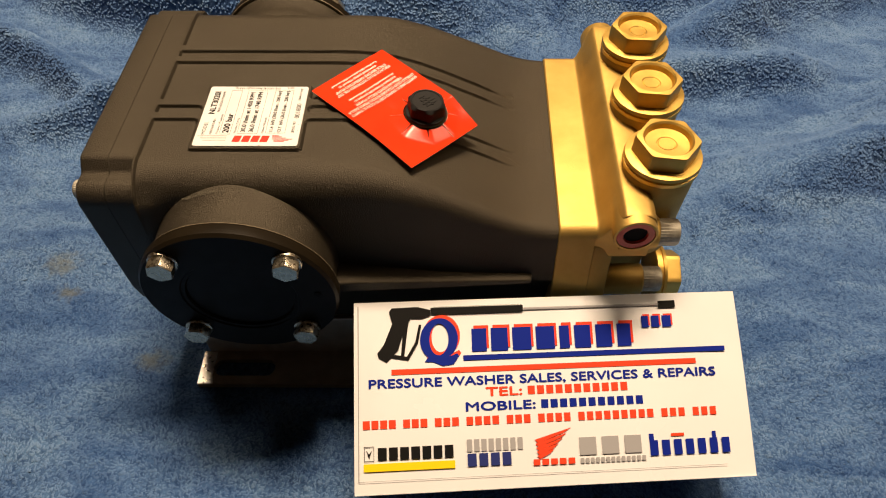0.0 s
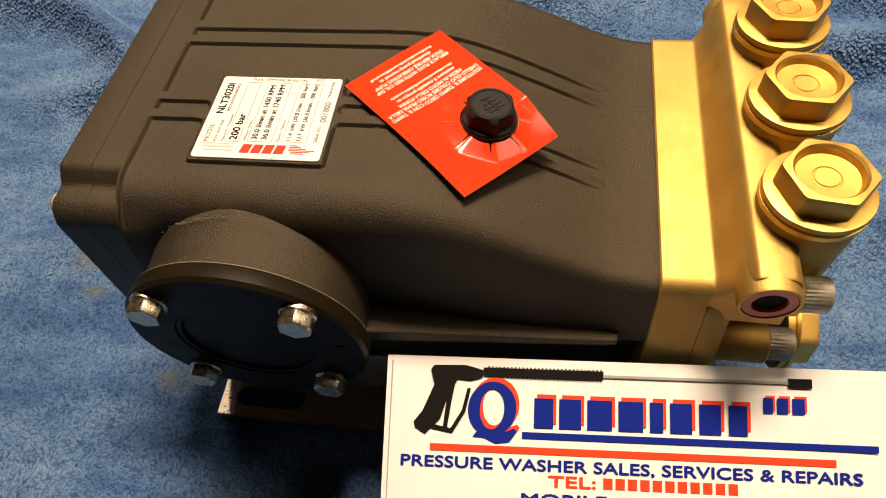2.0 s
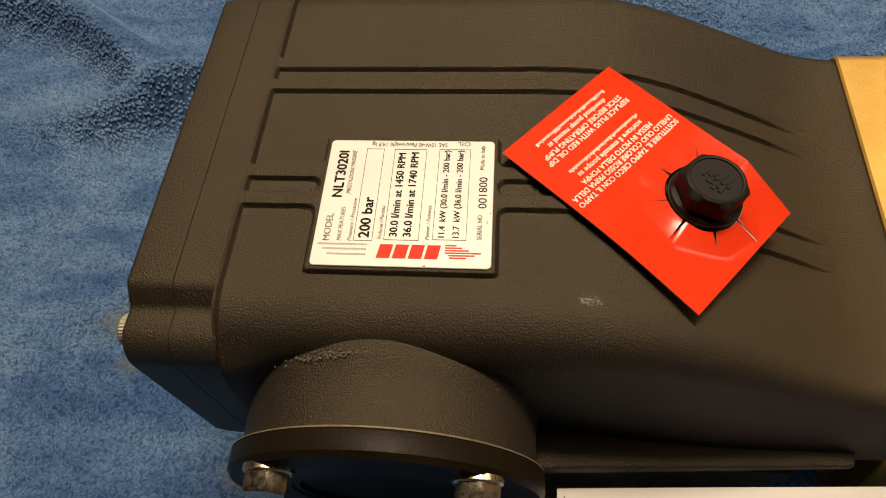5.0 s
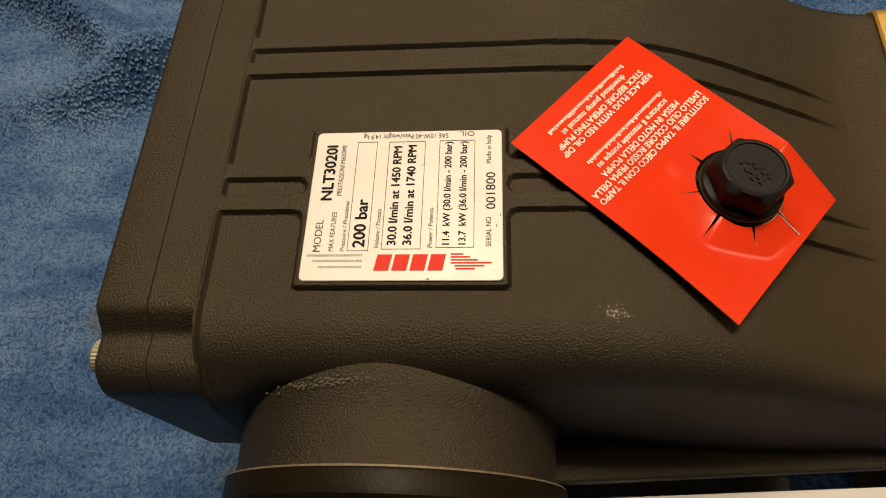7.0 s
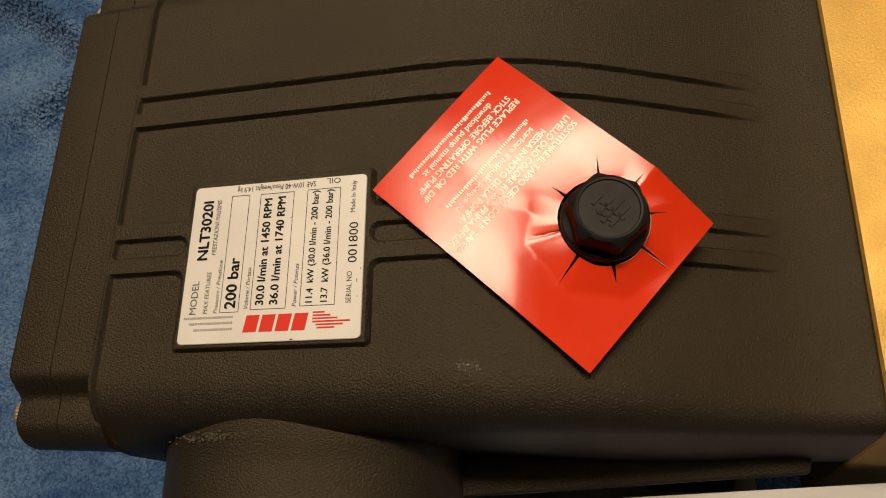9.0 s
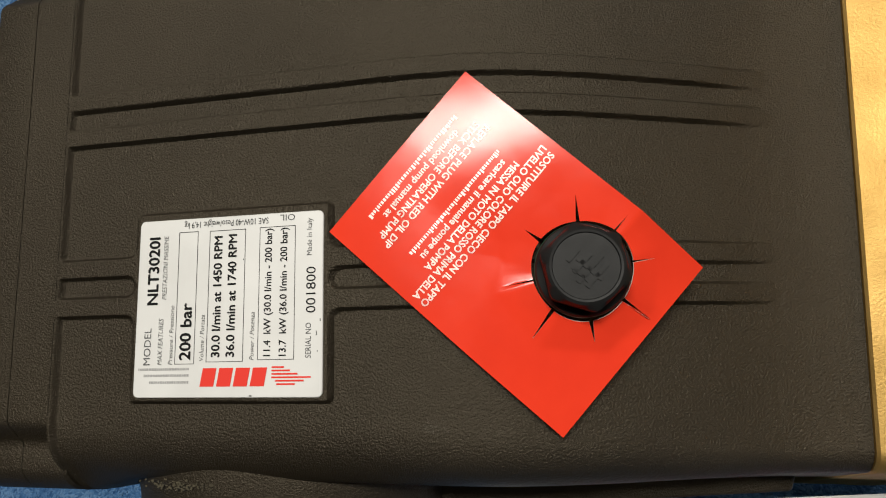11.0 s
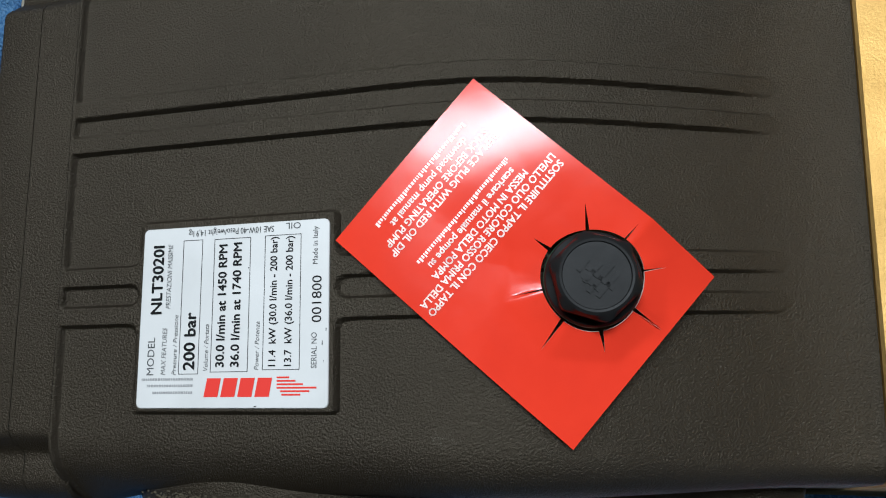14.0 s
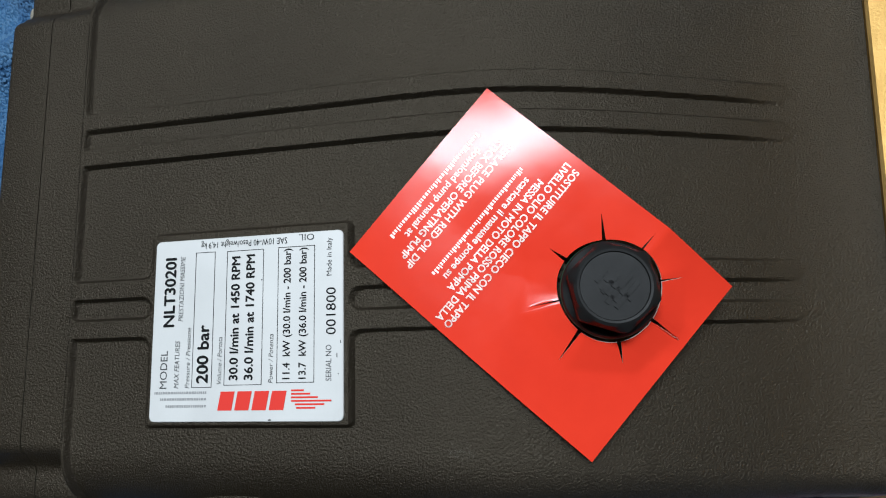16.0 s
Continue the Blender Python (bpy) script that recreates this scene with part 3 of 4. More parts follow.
# ---- brass head ----
def head_casting():
    # flange towards the crankcase, with rounded upper corners
    _, side_y, side_z = case_side(0.214, 0.1570)
    half = list(zip(side_y[:-2], side_z[:-2])) + [(side_y[-3] + 0.058 * math.tan(radians(DRAFT)), 0.060)]
    plate = [(CASE_MID + y, z) for y, z in half[::-1]] + [(CASE_MID - y, z) for y, z in half]
    bm = prism(plate, 0.2155, 0.2380, "x", 0.0008, 1, (0,))
    return part("pump_head", bm, BRASS, pump, "gold-coloured cast brass pump head", 35)


def ridge_outline(right, top):
    """The section of the valve ridge, with a hollow fillet towards the flange."""
    rise = [(0.2380, 0.1440), (0.2380, 0.1570)]
    for k in range(1, 19):
        t = k / 18
        rise.append((0.2380 + 0.0130 * t, 0.1570 + (top - 0.1570) * t * t * (3 - 2 * t)))
    return rise + [(right - 0.006, top), (right - 0.002, top - 0.002), (right, top - 0.007), (right, 0.1440)]


head = head_casting()
ROUND = 0.0085
ends = [(0.0878 - ROUND + ROUND * math.sin(radians(15 * k)), ROUND - ROUND * math.cos(radians(15 * k))) for k in range(7)]
stations = [(-y, d) for y, d in ends[::-1]] + ends
bm = bmesh.new()
loops = [[bm.verts.new((x, CASE_MID + y + math.copysign(0.0050 * smooth_step(0.2380, 0.2500, x) + max(0.0, 0.150 - z) * math.tan(radians(DRAFT)), y), z - d * (1 - 0.86 * smooth_step(0.2380, 0.2500, x)) if z > 0.1 else z))
          for x, z in ridge_outline(0.2690, 0.1785)] for y, d in stations]
for u, v in zip(loops, loops[1:]):
    for k in range(len(u)):
        bm.faces.new((u[k], u[k - 1], v[k - 1], v[k]))
bm.faces.new(loops[0])
bm.faces.new(loops[-1][::-1])
bmesh.ops.recalc_face_normals(bm, faces=bm.faces)
part("valve_ridge", bm, BRASS, head, "", 50)
for s in (-1, 1):
    low, high = CASE_MID + s * 0.050, CASE_MID + s * 0.0892
    web = box((0.2380, min(low, high), 0.0600), (0.2500, max(low, high), 0.1445), 0.0012)
    for v in web.verts:
        if abs(v.co.y - MID) > 0.08:
            v.co.y += s * (0.1445 - v.co.z) * math.tan(radians(DRAFT))
    part("side_web", web, BRASS, head, "", 35)
part("head_core", box((0.2580, MID - 0.0560, 0.0600), (0.2870, MID + 0.0560, 0.1640), 0.003), BRASS, head, "", 35)
CAP_STEP, CAP_X = 0.0558, 0.2735


def valve_cap(m):
    prof = [(0.0218, 0.0), (0.0228, 0.0006), (0.0228, 0.0032), (0.0217, 0.0036), (0.0217, 0.0046), (0.0228, 0.0050), (0.0224, 0.0072),
            (0.0168, 0.0080), (0.0168, 0.0168), (0.0163, 0.0184), (0.0146, 0.0186), (0.0136, 0.0176), (0.0128, 0.0146), (0.0060, 0.0143), (0.0056, 0.0139), (0.0052, 0.0139), (0.0048, 0.0143)]
    return part("valve_cap", lathe(prof, 72, {7, 8, 9}, m), CAP_BRASS, head, "hexagonal brass valve cap with a dished top", 28)


for k, spin in ((-1, 22), (0, 24), (1, 27)):
    y = MID - 0.0010 + CAP_STEP * k
    part("valve_boss", lathe([(0.0205, 0.120), (0.0212, 0.160), (0.0219, 0.1822), (0.0210, 0.1836)], 48, None, Matrix.Translation((CAP_X, y, 0))), BRASS, head, "", 35)
    valve_cap(Matrix.Translation((CAP_X, y, 0.1835)) @ Matrix.Rotation(radians(spin), 4, "Z"))
    valve_cap(frame_to((0.2950, y, 0.0690), (1, 0, 0), spin))

for s in (-1, 1):
    out = Vector((0, s, 0))
    m = frame_to((0.2570, MID + s * 0.0036, 0.1655 if s < 0 else 0.1630), out)
    part("port_boss", lathe([(0.0128, 0.070), (0.0128, 0.0950), (0.0124, 0.0960), (0.0112, 0.0962), (0.0110, 0.0932)], 48, None, m), BRASS, head, "", 30)
    plug = part("port_plug", lathe([(0.0111, 0.0932), (0.0111, 0.0945), (0.0108, 0.0957), (0.0072, 0.0955), (0.0068, 0.0936)], 40, None, m), RED_PLUG, head, "red plastic transport plug in the port", 30)
    # dark disc closes the shallow plug, its colour giving the shade of depth
    part("plug_hollow", lathe([(0.0069, 0.0931), (0.0069, 0.0938)], 32, None, m), BORE_SHADE, plug)
    for z, x, x0 in ((0.1510, 0.2750, 0.2520), (0.1020, 0.2770, 0.2430)):
        y = MID + s * 0.0840
        part("screw_boss", lathe([(0.0104, 0.0), (0.0104, x - x0 - 0.001), (0.0096, x - x0)], 36, None, frame_to((x0, y, z), (1, 0, 0))), BRASS, head, "", 30)
        socket_screw(head, (x, y, z), (1, 0, 0), 0.0084, 0.0125)

for ob in (head, *head.children_recursive):
    for v in ob.data.vertices:
        v.co.x += SKEW * (v.co.y + BASES[ob].y - MID)

# ---- rating plate ----
plate = part("rating_plate", prism([(a, b) for a, b in rounded(0.0600, 0.0530, 0.0016)], TOP - 0.0002, TOP + 0.0007, "z", 0.0002, 1), SILVER, pump,
             "silver rating plate with black and red print")
up_page = Plane((0, 0, TOP + 0.0007), (0, 1, 0), (-1, 0, 0))     # reads towards the back
turned = Plane((0, 0, TOP + 0.0007), (-1, 0, 0), (0, -1, 0))     # reads upside down
K, KV = 0.060 / 795, 0.053 / 755


def row(text, base, y0, y1, height, ink=INK, bold=0.0, slant=0.0):
    """A line that reads towards the back: base line and ends in units of the plate's drawing."""
    words("print", text, up_page, (820 - y0) * KV, -(base - 48) * K, height * K, ink, plate, (y0 - y1) * KV, bold, slant)


row("MODEL", 120, 685, 530, 30, GREY_INK)
row("NLT3020I", 142, 430, 140, 46, INK, 0.042)
row("MAX FEATURES", 172, 685, 490, 20, GREY_INK, 0, 0.2)
row("PRESTAZIONI MASSIME", 181, 410, 135, 20, GREY_INK, 0, 0.2)
row("Pressure / Pressione", 218, 685, 437, 18, GREY_INK, 0, 0.2)
row("200 bar", 295, 665, 430, 46, INK, 0.042)
row("Volume / Portata", 353, 670, 480, 18, GREY_INK, 0, 0.2)
row("30.0 l/min at 1450 RPM", 420, 655, 150, 34, INK, 0.040)
row("36.0 l/min at 1740 RPM", 482, 655, 145, 34, INK, 0.040)
row("Power / Potenza", 565, 670, 475, 18, GREY_INK, 0, 0.2)
row("11.4  kW (30.0 l/min - 200 bar)", 632, 655, 130, 28, INK, 0.024)
row("13.7  kW (36.0 l/min - 200 bar)", 696, 655, 130, 28, INK, 0.024)
row("SERIAL NO", 797, 665, 525, 22, GREY_INK)
row("001800", 814, 485, 298, 38, INK)
row("Made in Italy", 797, 250, 95, 20, GREY_INK)
words("print", "OIL", turned, -(727 - 48) * K, -(820 - 74) * KV, 24 * K, GREY_INK, plate, 62 * K)
words("print", "SAE 10W-40 Peso/weight 14,9 kg", turned, -(616 - 48) * K, -(820 - 82) * KV, 24 * K, INK, plate, 366 * K)
for x0, x1, y0, y1 in ((228, 313, 122, 683), (364, 520, 124, 676), (580, 730, 122, 670)):
    a0, a1, b0, b1 = (820 - y1) * KV, (820 - y0) * KV, -(x1 - 48) * K, -(x0 - 48) * K
    t = 0.00016
    blocks("ruled_box", [(a0, b0, a1, b0 + t), (a0, b1 - t, a1, b1), (a0, b0, a0 + t, b1), (a1 - t, b0, a1, b1)], up_page, INK, plate)
rng = random.Random(4)
for i in range(4):                                       # leaning red blocks of the maker's mark
    a = -(622 - 48) * K + i * 0.0053
    blocks("maker_mark", [(a, -(820 - 700) * KV, a + 0.0044, -(820 - 775) * KV)], turned, RED_INK, plate, 0, 0.18)
for i, (x0, x1) in enumerate(((640, 690), (640, 715), (640, 745), (640, 798), (655, 770), (660, 735))):
    y = 696 + i * 13.5
    blocks("maker_stripe", [(-(x1 - 48) * K, -(820 - y) * KV, -(x0 - 48) * K, -(820 - y - 7) * KV)], turned, RED_INK, plate)
faded = []
for i, y in enumerate((712, 738, 766)):
    faded += scribble(-(292 - 48) * K, -(70 + 25 * i - 48) * K, -(820 - y) * KV - 0.0010, 0.0007, rng, 0.5, 1.1)
blocks("faded_print", faded, turned, PALE_INK, plate)
for x, y, w, h in ((50, 690, 0.0006, 0.0004), (835, 520, 0.0008, 0.0002), (820, 575, 0.0012, 0.0002), (825, 640, 0.0003, 0.0002), (515, 255, 0.0003, 0.0003), (560, 815, 0.0003, 0.0008)):
    blocks("scuff", [((820 - y) * KV, -(x - 48) * K, (820 - y) * KV + w, -(x - 48) * K + h)], up_page, INK, plate)

# ---- oil plug ----
PLUG = Vector((0.1315, 0.0327, 0.1903))
tilt = frame_to(PLUG, (0.10, 0.0, 1.0), 12)
plug = part("oil_plug", lathe([(0.0110, -0.010), (0.0110, 0.0026), (0.0103, 0.0031), (0.0111, 0.0040), (0.0104, 0.0048), (0.0114, 0.0057), (0.0122, 0.0066), (0.0126, 0.0076), (0.0122, 0.0086),
                              (0.0104, 0.0092), (0.0104, 0.0152), (0.0100, 0.0168), (0.0092, 0.0172), (0.0086, 0.0171), (0.0084, 0.0166)], 72, {9, 10}, tilt), PLASTIC, pump, "black plastic hexagonal oil plug", 30)
part("seal_ring", lathe([(0.0115, 0.0056), (0.0124, 0.0060), (0.0128, 0.0067), (0.0124, 0.0074), (0.0115, 0.0077)], 56, None, tilt), O_RING, plug, "green rubber sealing ring", 60)
top = Plane(tilt @ Vector((0, 0, 0.0166)), tilt.to_3x3() @ Vector((-0.82, -0.57, 0)), tilt.to_3x3() @ Vector((0.57, -0.82, 0)), 0.0)
raised = bmesh.new()
for lo, hi in (((-0.0042, 0.0030), (0.0040, 0.0042)), ((-0.0046, 0.0006), (0.0046, 0.0018)), ((-0.0030, -0.0018), (0.0034, -0.0006)), ((-0.0018, -0.0046), (0.0022, -0.0036)),
               ((-0.0006, -0.0030), (0.0006, 0.0052)), ((0.0022, -0.0024), (0.0030, 0.0030))):
    b = box((lo[0], lo[1], -0.0002), (hi[0], hi[1], 0.0004))
    b.transform(top.matrix(0, 0))
    join(raised, b)
part("moulded_mark", raised, PLASTIC, plug)

# ---- red card under the plug ----
CB, CL, CF, CR = Vector((0.1028, 0.0897, 0.2003)), Vector((0.0628, 0.0460, 0.2010)), Vector((0.1250, -0.0110, 0.1925)), Vector((0.1640, 0.0330, 0.1865))
red_card = thing("warning_card", (0.112, 0.040, 0.1995), "glossy red warning card pierced by the oil plug", "card")


def card_point(u, v):
    """u from the CB-CR edge to the CL-CF edge, v from the CR-CF edge to the CB-CL edge."""
    p = (CR * (1 - u) + CF * u) * (1 - v) + (CB * (1 - u) + CL * u) * v
    bed = float(profile(p.x)) + 0.0003
    d = p.z + 0.0004 - bed
    p.z = bed + 0.5 * (d + math.sqrt(d * d + 0.0040 ** 2))
    return p


def card_place(x, y):
    """The card's u and v under a point."""
    ex, ey, fx, fy = CF.x - CR.x, CF.y - CR.y, CB.x - CR.x, CB.y - CR.y
    det = ex * fy - ey * fx
    wx, wy = x - CR.x, y - CR.y
    return (wx * fy - wy * fx) / det, (ex * wy - ey * wx) / det


def crease_at(a):
    """Straight creases, eight round the plug, as a distance from its middle."""
    g = (a - 0.25) % (math.pi / 4) - math.pi / 8
    return 0.0205 / math.cos(g) + 0.0015 * math.sin(a - 2.2)


def card_bend(x, y, r, a):
    """Flaps that stand up round the plug, and a fold towards one edge."""
    crease, k = crease_at(a), 0.0006
    w = (crease - r) / k
    up = 0.36 * k * (math.log1p(math.exp(w)) if w < 30 else w) * max(0.05, 0.45 - 0.55 * math.sin(a - 0.3))
    # the far edge stays flat as far as a fold, beyond which its corner drops
    along = (x - CB.x) * 0.738 - (y - CB.y) * 0.675
    across = -(x - CB.x) * 0.676 - (y - CB.y) * 0.738
    tent = min(along / 0.062, (0.084 - along) / 0.022)
    fold = 0.0075 * max(0.0, tent) * max(0.0, 1 - max(0.0, across) / 0.034)
    return up + fold


def card_sheet():
    cx, cy = PLUG.x + 0.0006, PLUG.y
    corners = [Vector((c.x, c.y)) for c in (CR, CB, CL, CF)]
    slits = [math.radians(a) for a in (8, 48, 92, 142, 190, 232, 277, 322)]
    angles = sorted({2 * math.pi * k / 160 for k in range(160)} | {(s + d) % (2 * math.pi) for s in slits for d in (-0.05, -0.045, 0.0, 0.045, 0.05)}
                    | {math.atan2(c.y - cy, c.x - cx) % (2 * math.pi) for c in corners})
    long_slit = [0.0195, 0.0188, 0.0200, 0.0185, 0.0215, 0.0225, 0.0190, 0.0215]

    def edge(a):
        d = Vector((math.cos(a), math.sin(a)))
        best = 1.0
        for p, q in zip(corners, corners[1:] + corners[:1]):
            e = q - p
            den = d.x * e.y - d.y * e.x
            if abs(den) > 1e-9:
                w = p - Vector((cx, cy))
                t, s = (w.x * e.y - w.y * e.x) / den, (w.x * d.y - w.y * d.x) / den
                if t > 0 and -1e-6 <= s <= 1 + 1e-6:
                    best = min(best, t)
        return best

    base, e1, e2 = Vector((CR.x, CR.y)), Vector((CF.x - CR.x, CF.y - CR.y)), Vector((CB.x - CR.x, CB.y - CR.y))
    det = e1.x * e2.y - e1.y * e2.x
    bm = bmesh.new()
    rows = []
    for a in angles:
        inner, lift = 0.0134 + 0.0003 * math.sin(3 * a), 1.0
        for s, reach in zip(slits, long_slit):
            g = abs((a - s + math.pi) % (2 * math.pi) - math.pi)
            if g < 0.048:
                inner = reach if g < 0.01 else inner
        outer = edge(a)
        line = []
        c = min(max(crease_at(a), inner + 0.002), outer - 0.003)
        radii = [inner + (c - 0.0012 - inner) * t for t in (0, 0.5, 1)] + [c - 0.0006, c - 0.0002, c + 0.0002, c + 0.0006, c + 0.0014]
        radii += [c + 0.0014 + (outer - c - 0.0014) * t for t in (0.2, 0.4, 0.6, 0.8, 1.0)]
        for r in radii:
            x, y = cx + r * math.cos(a), cy + r * math.sin(a)
            w = Vector((x, y)) - base
            u, v = (w.x * e2.y - w.y * e2.x) / det, (e1.x * w.y - e1.y * w.x) / det
            p = card_point(u, v)
            line.append(bm.verts.new((x, y, p.z + card_bend(x, y, r, a))))
        rows.append(line)
    n = len(rows)
    for i in range(n):
        p, q = rows[i], rows[(i + 1) % n]
        for k in range(12):
            bm.faces.new((p[k], p[k + 1], q[k + 1], q[k]))
    bmesh.ops.recalc_face_normals(bm, faces=bm.faces)
    if sum(f.normal.z for f in bm.faces) < 0:
        bmesh.ops.reverse_faces(bm, faces=bm.faces)
    ob = part("card_sheet", thicken(bm, 0.00045, 1), CARD_RED, red_card, "", 30)
    ob.data.materials.append(CARD_CORE)
    return ob


sheet = card_sheet()
E1 = (CL - CB).normalized()
E2 = (CB - CR).normalized()
card_page = Plane(CB, E1, -E2, 0.0)
rng = random.Random(7)
for text, d, w in (("SOSTITUIRE IL TAPPO CIECO CON IL TAPPO", 0.0335, 0.0540), ("LIVELLO OLIO COLORE ROSSO PRIMA DELLA", 0.0306, 0.0540),
                   ("MESSA IN MOTO DELLA POMPA", 0.0277, 0.0380), ("scaricare il manuale pompe su", 0.0248, 0.0345),
                   ("REPLACE PLUG WITH RED OIL DIP", 0.0147, 0.0435), ("STICK BEFORE OPERATING PUMP", 0.0118, 0.0415), ("download pump manual at", 0.0089, 0.0310)):
    words("print", text, card_page, 0.0300, d, 0.0020, CARD_INK, sheet, w, 0.040, 0, "CENTER")
for d in (0.0219, 0.0060):
    address, a = [], 0.0115
    while a < 0.0485:
        w = rng.uniform(0.00030, 0.00075)
        address.append((a, d, a + w, d + rng.choice((0.0010, 0.0010, 0.0015))))
        a += w + rng.uniform(0.00025, 0.00040)
    blocks("web_address", address, card_page, CARD_INK, sheet)

for ob in sheet.children:                       # lay the print onto the bent card
    base = BASES[ob]
    for v in ob.data.vertices:
        x, y = v.co.x + base.x, v.co.y + base.y
        r, a = math.hypot(x - PLUG.x - 0.0006, y - PLUG.y), math.atan2(y - PLUG.y, x - PLUG.x - 0.0006)
        v.co.z = card_point(*card_place(x, y)).z + card_bend(x, y, r, a) - base.z + 0.00022

# ---- folded leaflet in front of the pump ----
S0 = Vector((0.0873, -0.0500, 0.1150))                  # upper corner beside the bearing cover
SR = Vector((0.9974, 0.0635, -0.0336)).normalized()
SD = Vector((0.0349, -0.8991, -0.4363)).normalized()
SW, SH = 0.2445, 0.1140
leaflet = thing("folded_leaflet", (0.206, -0.095, 0.006), "glossy white folded advertising leaflet propped against the pump", "leaflet")
SN = SR.cross(-SD).normalized()


def leaflet_panel(lower):
    bm = bmesh.new()
    cols, rows = 24, 12
    vs = []
    for i in range(cols + 1):
        line = []
        for k in range(rows + 1):
            u, v = i / cols, k / rows
            if lower:
                top_edge = S0 + SR * SW * u + SD * SH
                foot = Vector((top_edge.x, -0.098, 0.006))
                p = top_edge * (1 - v) + foot * v
            else:
                p = S0 + SR * SW * u + SD * SH * v + SN * (0.0010 * math.sin(math.pi * v) - 0.0010 * max(0.0, u - 0.86) / 0.14 * (1 - 0.6 * v))
            line.append(bm.verts.new(p))
        vs.append(line)
    for i in range(cols):
        for k in range(rows):
            bm.faces.new((vs[i][k], vs[i][k + 1], vs[i + 1][k + 1], vs[i + 1][k]))
    bm.normal_update()
    return part("back_panel" if lower else "front_panel", thicken(bm, 0.0005), PAPER, leaflet, "", 60)


front = leaflet_panel(False)
leaflet_panel(True)
page = Plane(S0, SR, -SD, 0.0013)
# from the leaflet's artwork, as it is drawn, to metres on the page
ART = (0.000210352, -1.50629e-06, -0.00291281, -1.38351e-06, -0.00021313, 0.006483, -2.91715e-05, 0.000121048)


def on_page(x, y):
    wa, wb = ART[6] * x + ART[7] * y + 1, ART[6] * 600 + ART[7] * y + 1
    return (ART[0] * x + ART[1] * y + ART[2]) / wa, (ART[3] * 600 + ART[4] * y + ART[5]) / wb


def page_rect(x0, y0, x1, y1):
    a0, b1 = on_page(x0, y0)
    a1, b0 = on_page(x1, y1)
    return a0, b0, a1, b1


def ring_mark(name, cx, cy, material, h):
    """A heavy ring with a tail below it."""
    n = 40
    bm = bmesh.new()
    o = [bm.verts.new(page.at(*on_page(cx + 56 * math.cos(2 * math.pi * k / n), cy + 62 * math.sin(2 * math.pi * k / n)), h)) for k in range(n)]
    i = [bm.verts.new(page.at(*on_page(cx + 28 * math.cos(2 * math.pi * k / n + 0.1), cy + 46 * math.sin(2 * math.pi * k / n + 0.1)), h)) for k in range(n)]
    for k in range(n):
        bm.faces.new((o[k], o[(k + 1) % n], i[(k + 1) % n], i[k]))
    tail = [on_page(cx + u, cy + v) for u, v in ((-42, 64), (-30, 50), (-4, 46), (20, 56), (54, 42), (60, 50), (44, 74), (12, 78), (-14, 66))]
    bm.faces.new([bm.verts.new(page.at(a, b, h + 0.00002)) for a, b in tail])
    return part(name, bm, material, front)


# company name: plain slab blocks stand for it, blue over a red shadow
ring_mark("round_mark_shadow", 272, 132, SIGN_RED, 0.0)
ring_mark("round_mark", 266, 141, SIGN_BLUE, 0.00008)


def block_word(name, x0, y0, x1, y1, widths, material, h):
    unit, a = (x1 - x0) / sum(widths), x0
    for w in widths:
        blocks(name, [page_rect(a + unit * 0.05, y0, a + unit * (w - 0.10), y1)], page, material, front, h)
        a += w * unit


NAME, SUFFIX = (0.9, 1.0, 1.1, 1.1, 0.7, 1.0, 1.0, 0.9), (0.9, 1.0, 1.1)
block_word("name_block_shadow", 364, 104, 850, 170, NAME, SIGN_RED, 0.0)
block_word("name_block", 358, 113, 844, 180, NAME, SIGN_BLUE, 0.00008)
block_word("name_suffix_shadow", 866, 88, 962, 122, SUFFIX, SIGN_RED, 0.0)
block_word("name_suffix", 862, 93, 958, 127, SUFFIX, SIGN_BLUE, 0.00008)
blocks("blue_rule", [page_rect(338, 190, 1115, 205)], page, SIGN_BLUE, front, 0.00012)
blocks("red_rule", [page_rect(126, 224, 1030, 240)], page, SIGN_RED, front)

# printed spray lance
for k in range(30):
    blocks("grip_ridge", [page_rect(250 + 8.8 * k, 45, 255.5 + 8.8 * k, 70)], page, SIGN_BLACK, front, 0.00004)
blocks("lance_grip", [page_rect(240, 48, 514, 67)], page, SIGN_BLACK, front)
blocks("lance_tube", [page_rect(514, 56, 918, 62)], page, SIGN_GREY, front)
blocks("lance_nozzle", [page_rect(912, 49, 965, 70)], page, SIGN_BLACK, front)


def art(name, points, material, h=0.0):
    return shape(name, [on_page(a, b) for a, b in points][::-1], page, material, front, h)


art("gun_body", ((118, 56), (126, 46), (200, 44), (240, 54), (240, 70), (214, 78), (182, 76), (160, 120), (146, 168), (118, 198), (112, 204), (88, 190), (84, 176), (104, 150), (128, 90)), SIGN_BLACK)
art("trigger_guard", ((100, 186), (176, 200), (204, 150), (214, 96), (206, 96), (196, 146), (172, 188), (108, 176)), SIGN_BLACK, 0.00004)
art("trigger", ((160, 92), (176, 88), (170, 130), (164, 186), (154, 186), (158, 130)), SIGN_BLACK, 0.00006)


def line(text, x0, x1, y, ink):
    a, b = on_page(x0, y)
    a1, top_b = on_page(x1, y - 25)
    words("print", text, page, a, b, top_b - b, ink, front, a1 - a, 0.050)


line("PRESSURE WASHER SALES, SERVICES & REPAIRS", 60, 1085, 277, SIGN_BLUE)
line("TEL:", 407, 512, 312, SIGN_RED)
line("MOBILE:", 348, 552, 354, SIGN_BLUE)


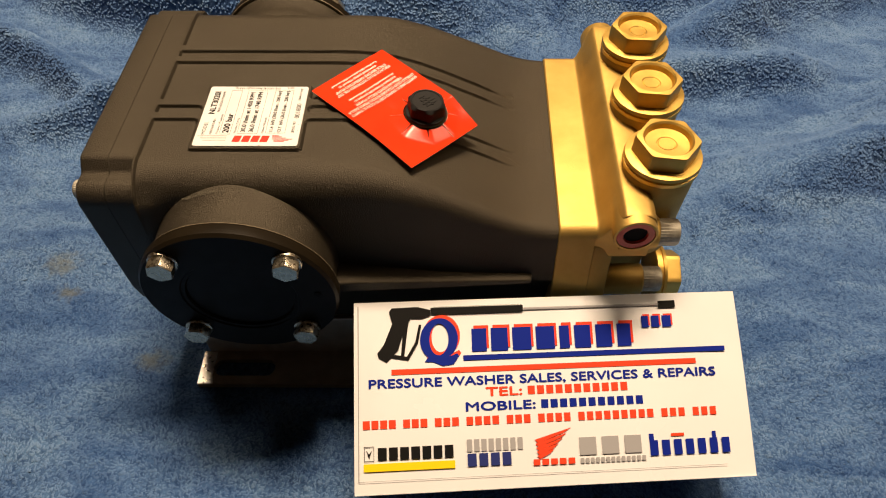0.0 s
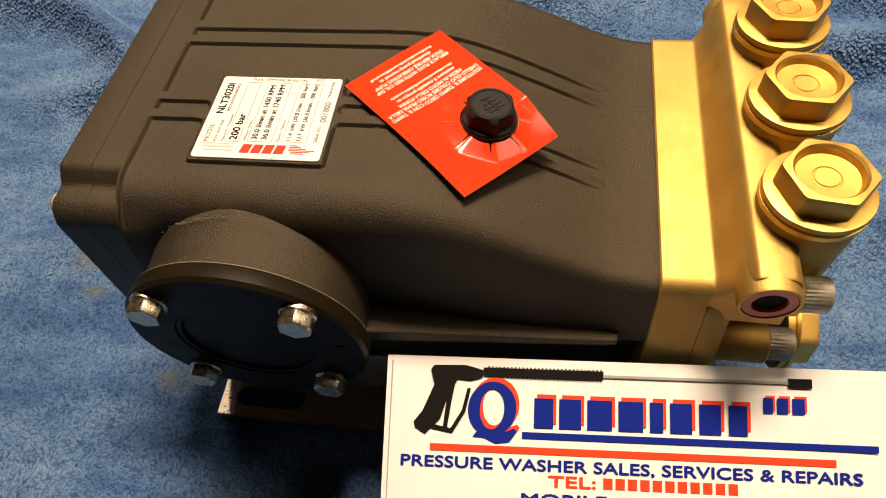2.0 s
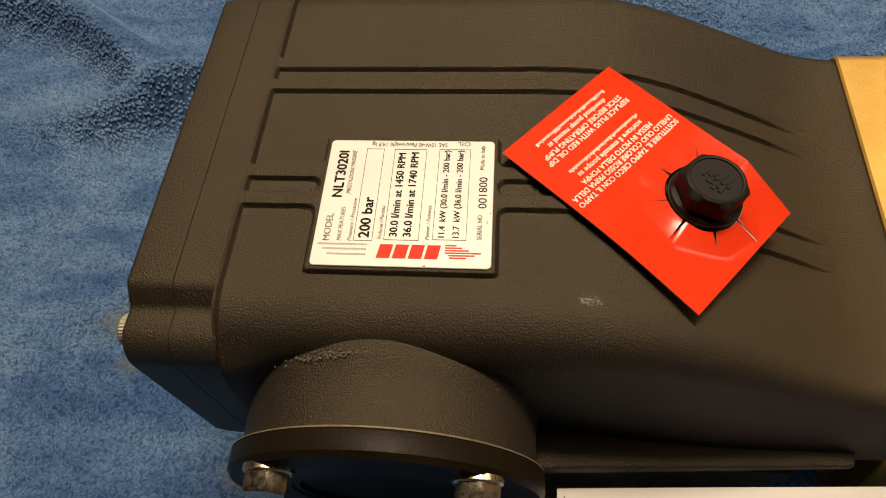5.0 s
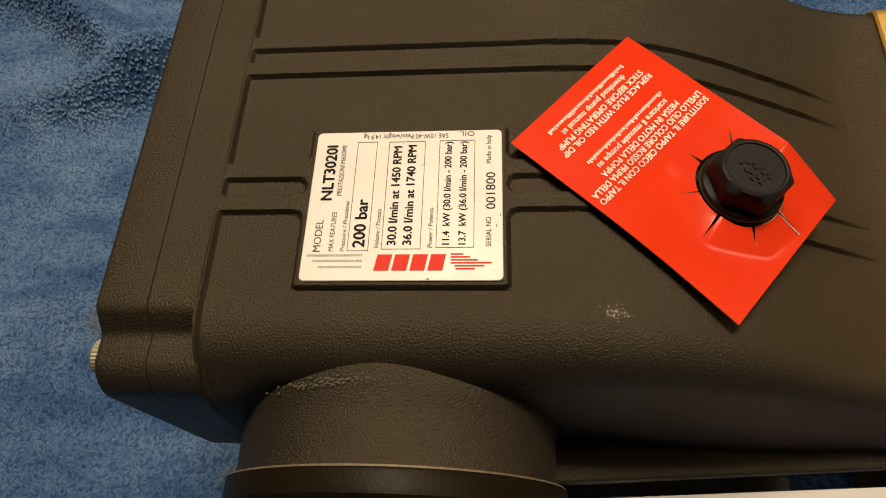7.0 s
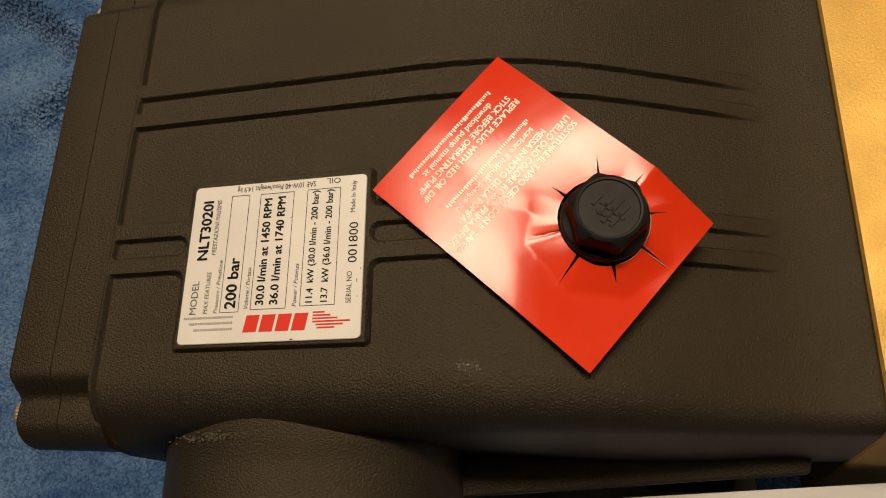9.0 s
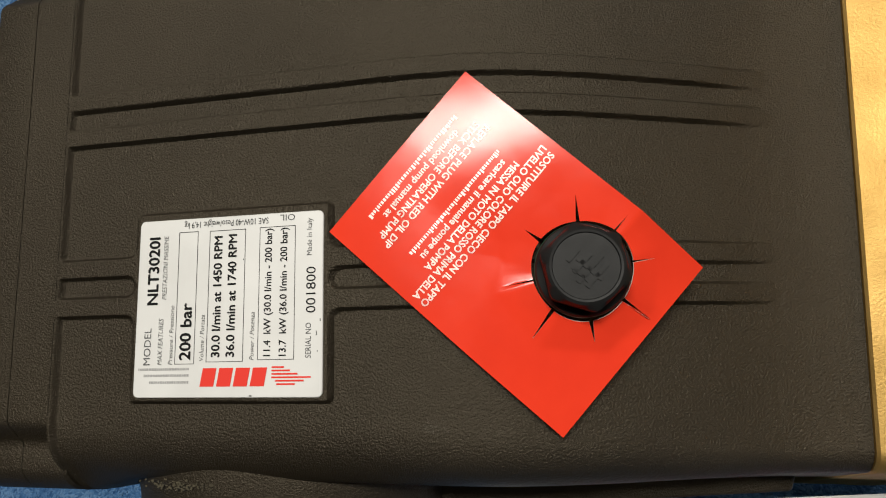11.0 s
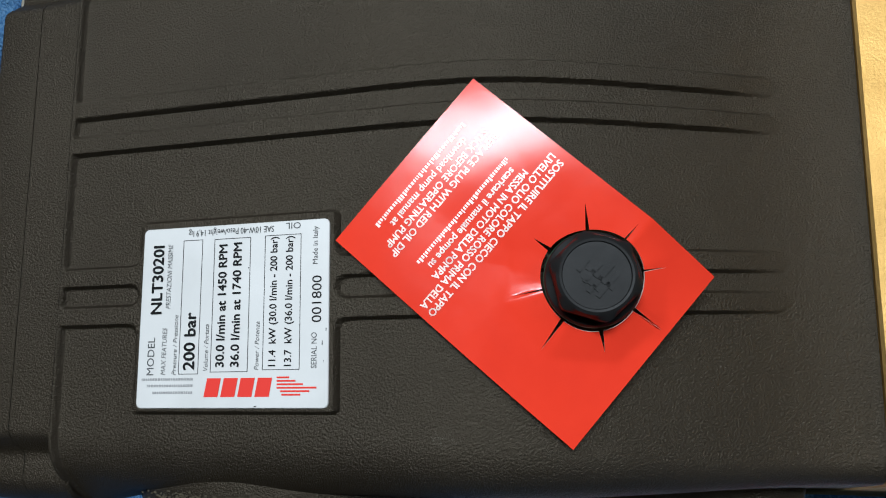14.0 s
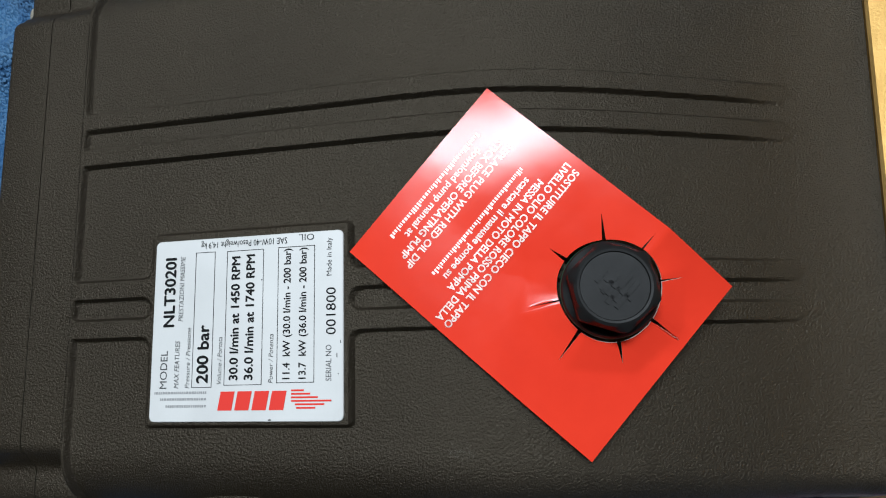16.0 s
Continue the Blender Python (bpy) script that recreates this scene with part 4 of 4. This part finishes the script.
def bars(name, x0, x1, y0, y1, count, ink):
    """Plain bars in place of characters, each an object of its own."""
    w = (x1 - x0) / count
    for k in range(count):
        blocks(name, [page_rect(x0 + (k + 0.08) * w, y0, x0 + (k + 0.90) * w, y1)], page, ink, front)


bars("number_bar", 527, 830, 287, 312, 11, SIGN_RED)
bars("number_bar", 567, 877, 329, 354, 11, SIGN_BLUE)
x = 40
for letters in (4, 3, 3, 4, 3, 4, 9, 3, 3):
    bars("address_bar", x, x + letters * 25.6, 371, 396, letters, SIGN_RED)
    x += letters * 25.6 + 16.8

# row of makers' marks as plain shapes
blocks("yellow_bar", [page_rect(45, 497, 317, 520)], page, SIGN_YELLOW, front)
bars("black_mark", 84, 315, 451, 488, 7, SIGN_BLACK)
blocks("small_frame", [page_rect(46, 446, 48, 490), page_rect(74, 446, 76, 490), page_rect(46, 446, 76, 448), page_rect(46, 488, 76, 490)], page, SIGN_BLACK, front)
art("small_frame_mark", ((52, 456), (61, 482), (70, 456), (61, 468)), SIGN_BLACK)
bars("pale_mark", 348, 520, 438, 474, 8, SIGN_GREY)
bars("navy_mark", 350, 488, 480, 518, 4, SIGN_NAVY)
for k in range(5):
    art("red_wing", ((552 + 2 * k, 448 + 12 * k), (660 - 12 * k, 416 + 15 * k), (640 - 10 * k, 430 + 15 * k), (562 + 2 * k, 458 + 12 * k)), SIGN_RED)
bars("red_mark", 547, 677, 506, 524, 5, SIGN_RED)
bars("grey_mark", 678, 880, 447, 500, 3, SIGN_GREY)
bars("small_grey_mark", 688, 887, 509, 524, 13, SIGN_GREY)
bars("blue_mark", 892, 1142, 466, 512, 7, SIGN_BLUE)
blocks("blue_stroke", [page_rect(892, 446, 908, 466)], page, SIGN_BLUE, front, 0.00004)
blocks("blue_stroke", [page_rect(1080, 446, 1094, 466)], page, SIGN_BLUE, front, 0.00004)
blocks("red_accent", [page_rect(958, 447, 998, 456)], page, SIGN_RED, front, 0.00004)
blocks("sticker_edge", [page_rect(30, 548, 1130, 549.5), page_rect(28, 38, 29.5, 548)], page, SIGN_GREY, front)

# ---- scuffs in the black coat ----
def scuff(cx, cy, spread_x, spread_y, count, seed):
    """Small pale chips that lie on the coat."""
    rng = random.Random(seed)
    bm = bmesh.new()
    flat = 0.071
    for _ in range(count):
        x, y = rng.gauss(cx, spread_x), rng.gauss(cy, spread_y)
        d = abs(y - MID) - flat
        z = float(profile(x)) - RIB + 0.00012
        if d > 0:
            z -= 0.0215 - math.sqrt(max(0.0215 ** 2 - d * d, 0))
        r = rng.uniform(0.00005, 0.00014)
        ring = [bm.verts.new((x + r * rng.uniform(0.6, 1.4) * math.cos(t), y + r * rng.uniform(0.6, 1.4) * math.sin(t), z)) for t in (0, 1.2, 2.5, 3.8, 5.0)]
        bm.faces.new(ring)
    ob = part("scuff_mark", bm, CHIP, pump, "pale scuff where the black coat is chipped")
    ob["kind"] = "stuff"


CHIP = mat("chipped_coat", (0.075, 0.066, 0.050), 0.35, 0.0, 0.8)
scuff(0.0908, -0.0085, 0.0020, 0.0009, 80, 1)
scuff(0.0820, 0.0560, 0.0600, 0.0500, 40, 2)
scuff(-0.0270, -0.0060, 0.0012, 0.0012, 18, 4)


# dried yellowish smear where the near bearing boss meets the crankcase
def smear(seed):
    rng = random.Random(seed)
    bm = bmesh.new()
    for _ in range(150):
        x = rng.gauss(0.010, 0.0085)
        y = -0.0262 + rng.gauss(0, 0.0009) - 0.10 * abs(x - 0.018) ** 1.1
        z = 0.1350 + math.sqrt(0.0569 ** 2 - (x - 0.0235) ** 2) + 0.0001
        r = rng.uniform(0.00008, 0.00036)
        bm.faces.new([bm.verts.new((x + 1.6 * r * rng.uniform(0.5, 1.4) * math.cos(t), y + r * rng.uniform(0.5, 1.4) * math.sin(t), z)) for t in (0, 1.2, 2.5, 3.8, 5.0)])
    ob = part("dried_smear", bm, SMEAR, pump, "dried yellowish smear beside the bearing boss")
    ob["kind"] = "stuff"


SMEAR = worn("dried_yellow_smear", (0.030, 0.025, 0.012), (0.055, 0.046, 0.022), 0.6, 0.8, 0.0, 600)
smear(9)
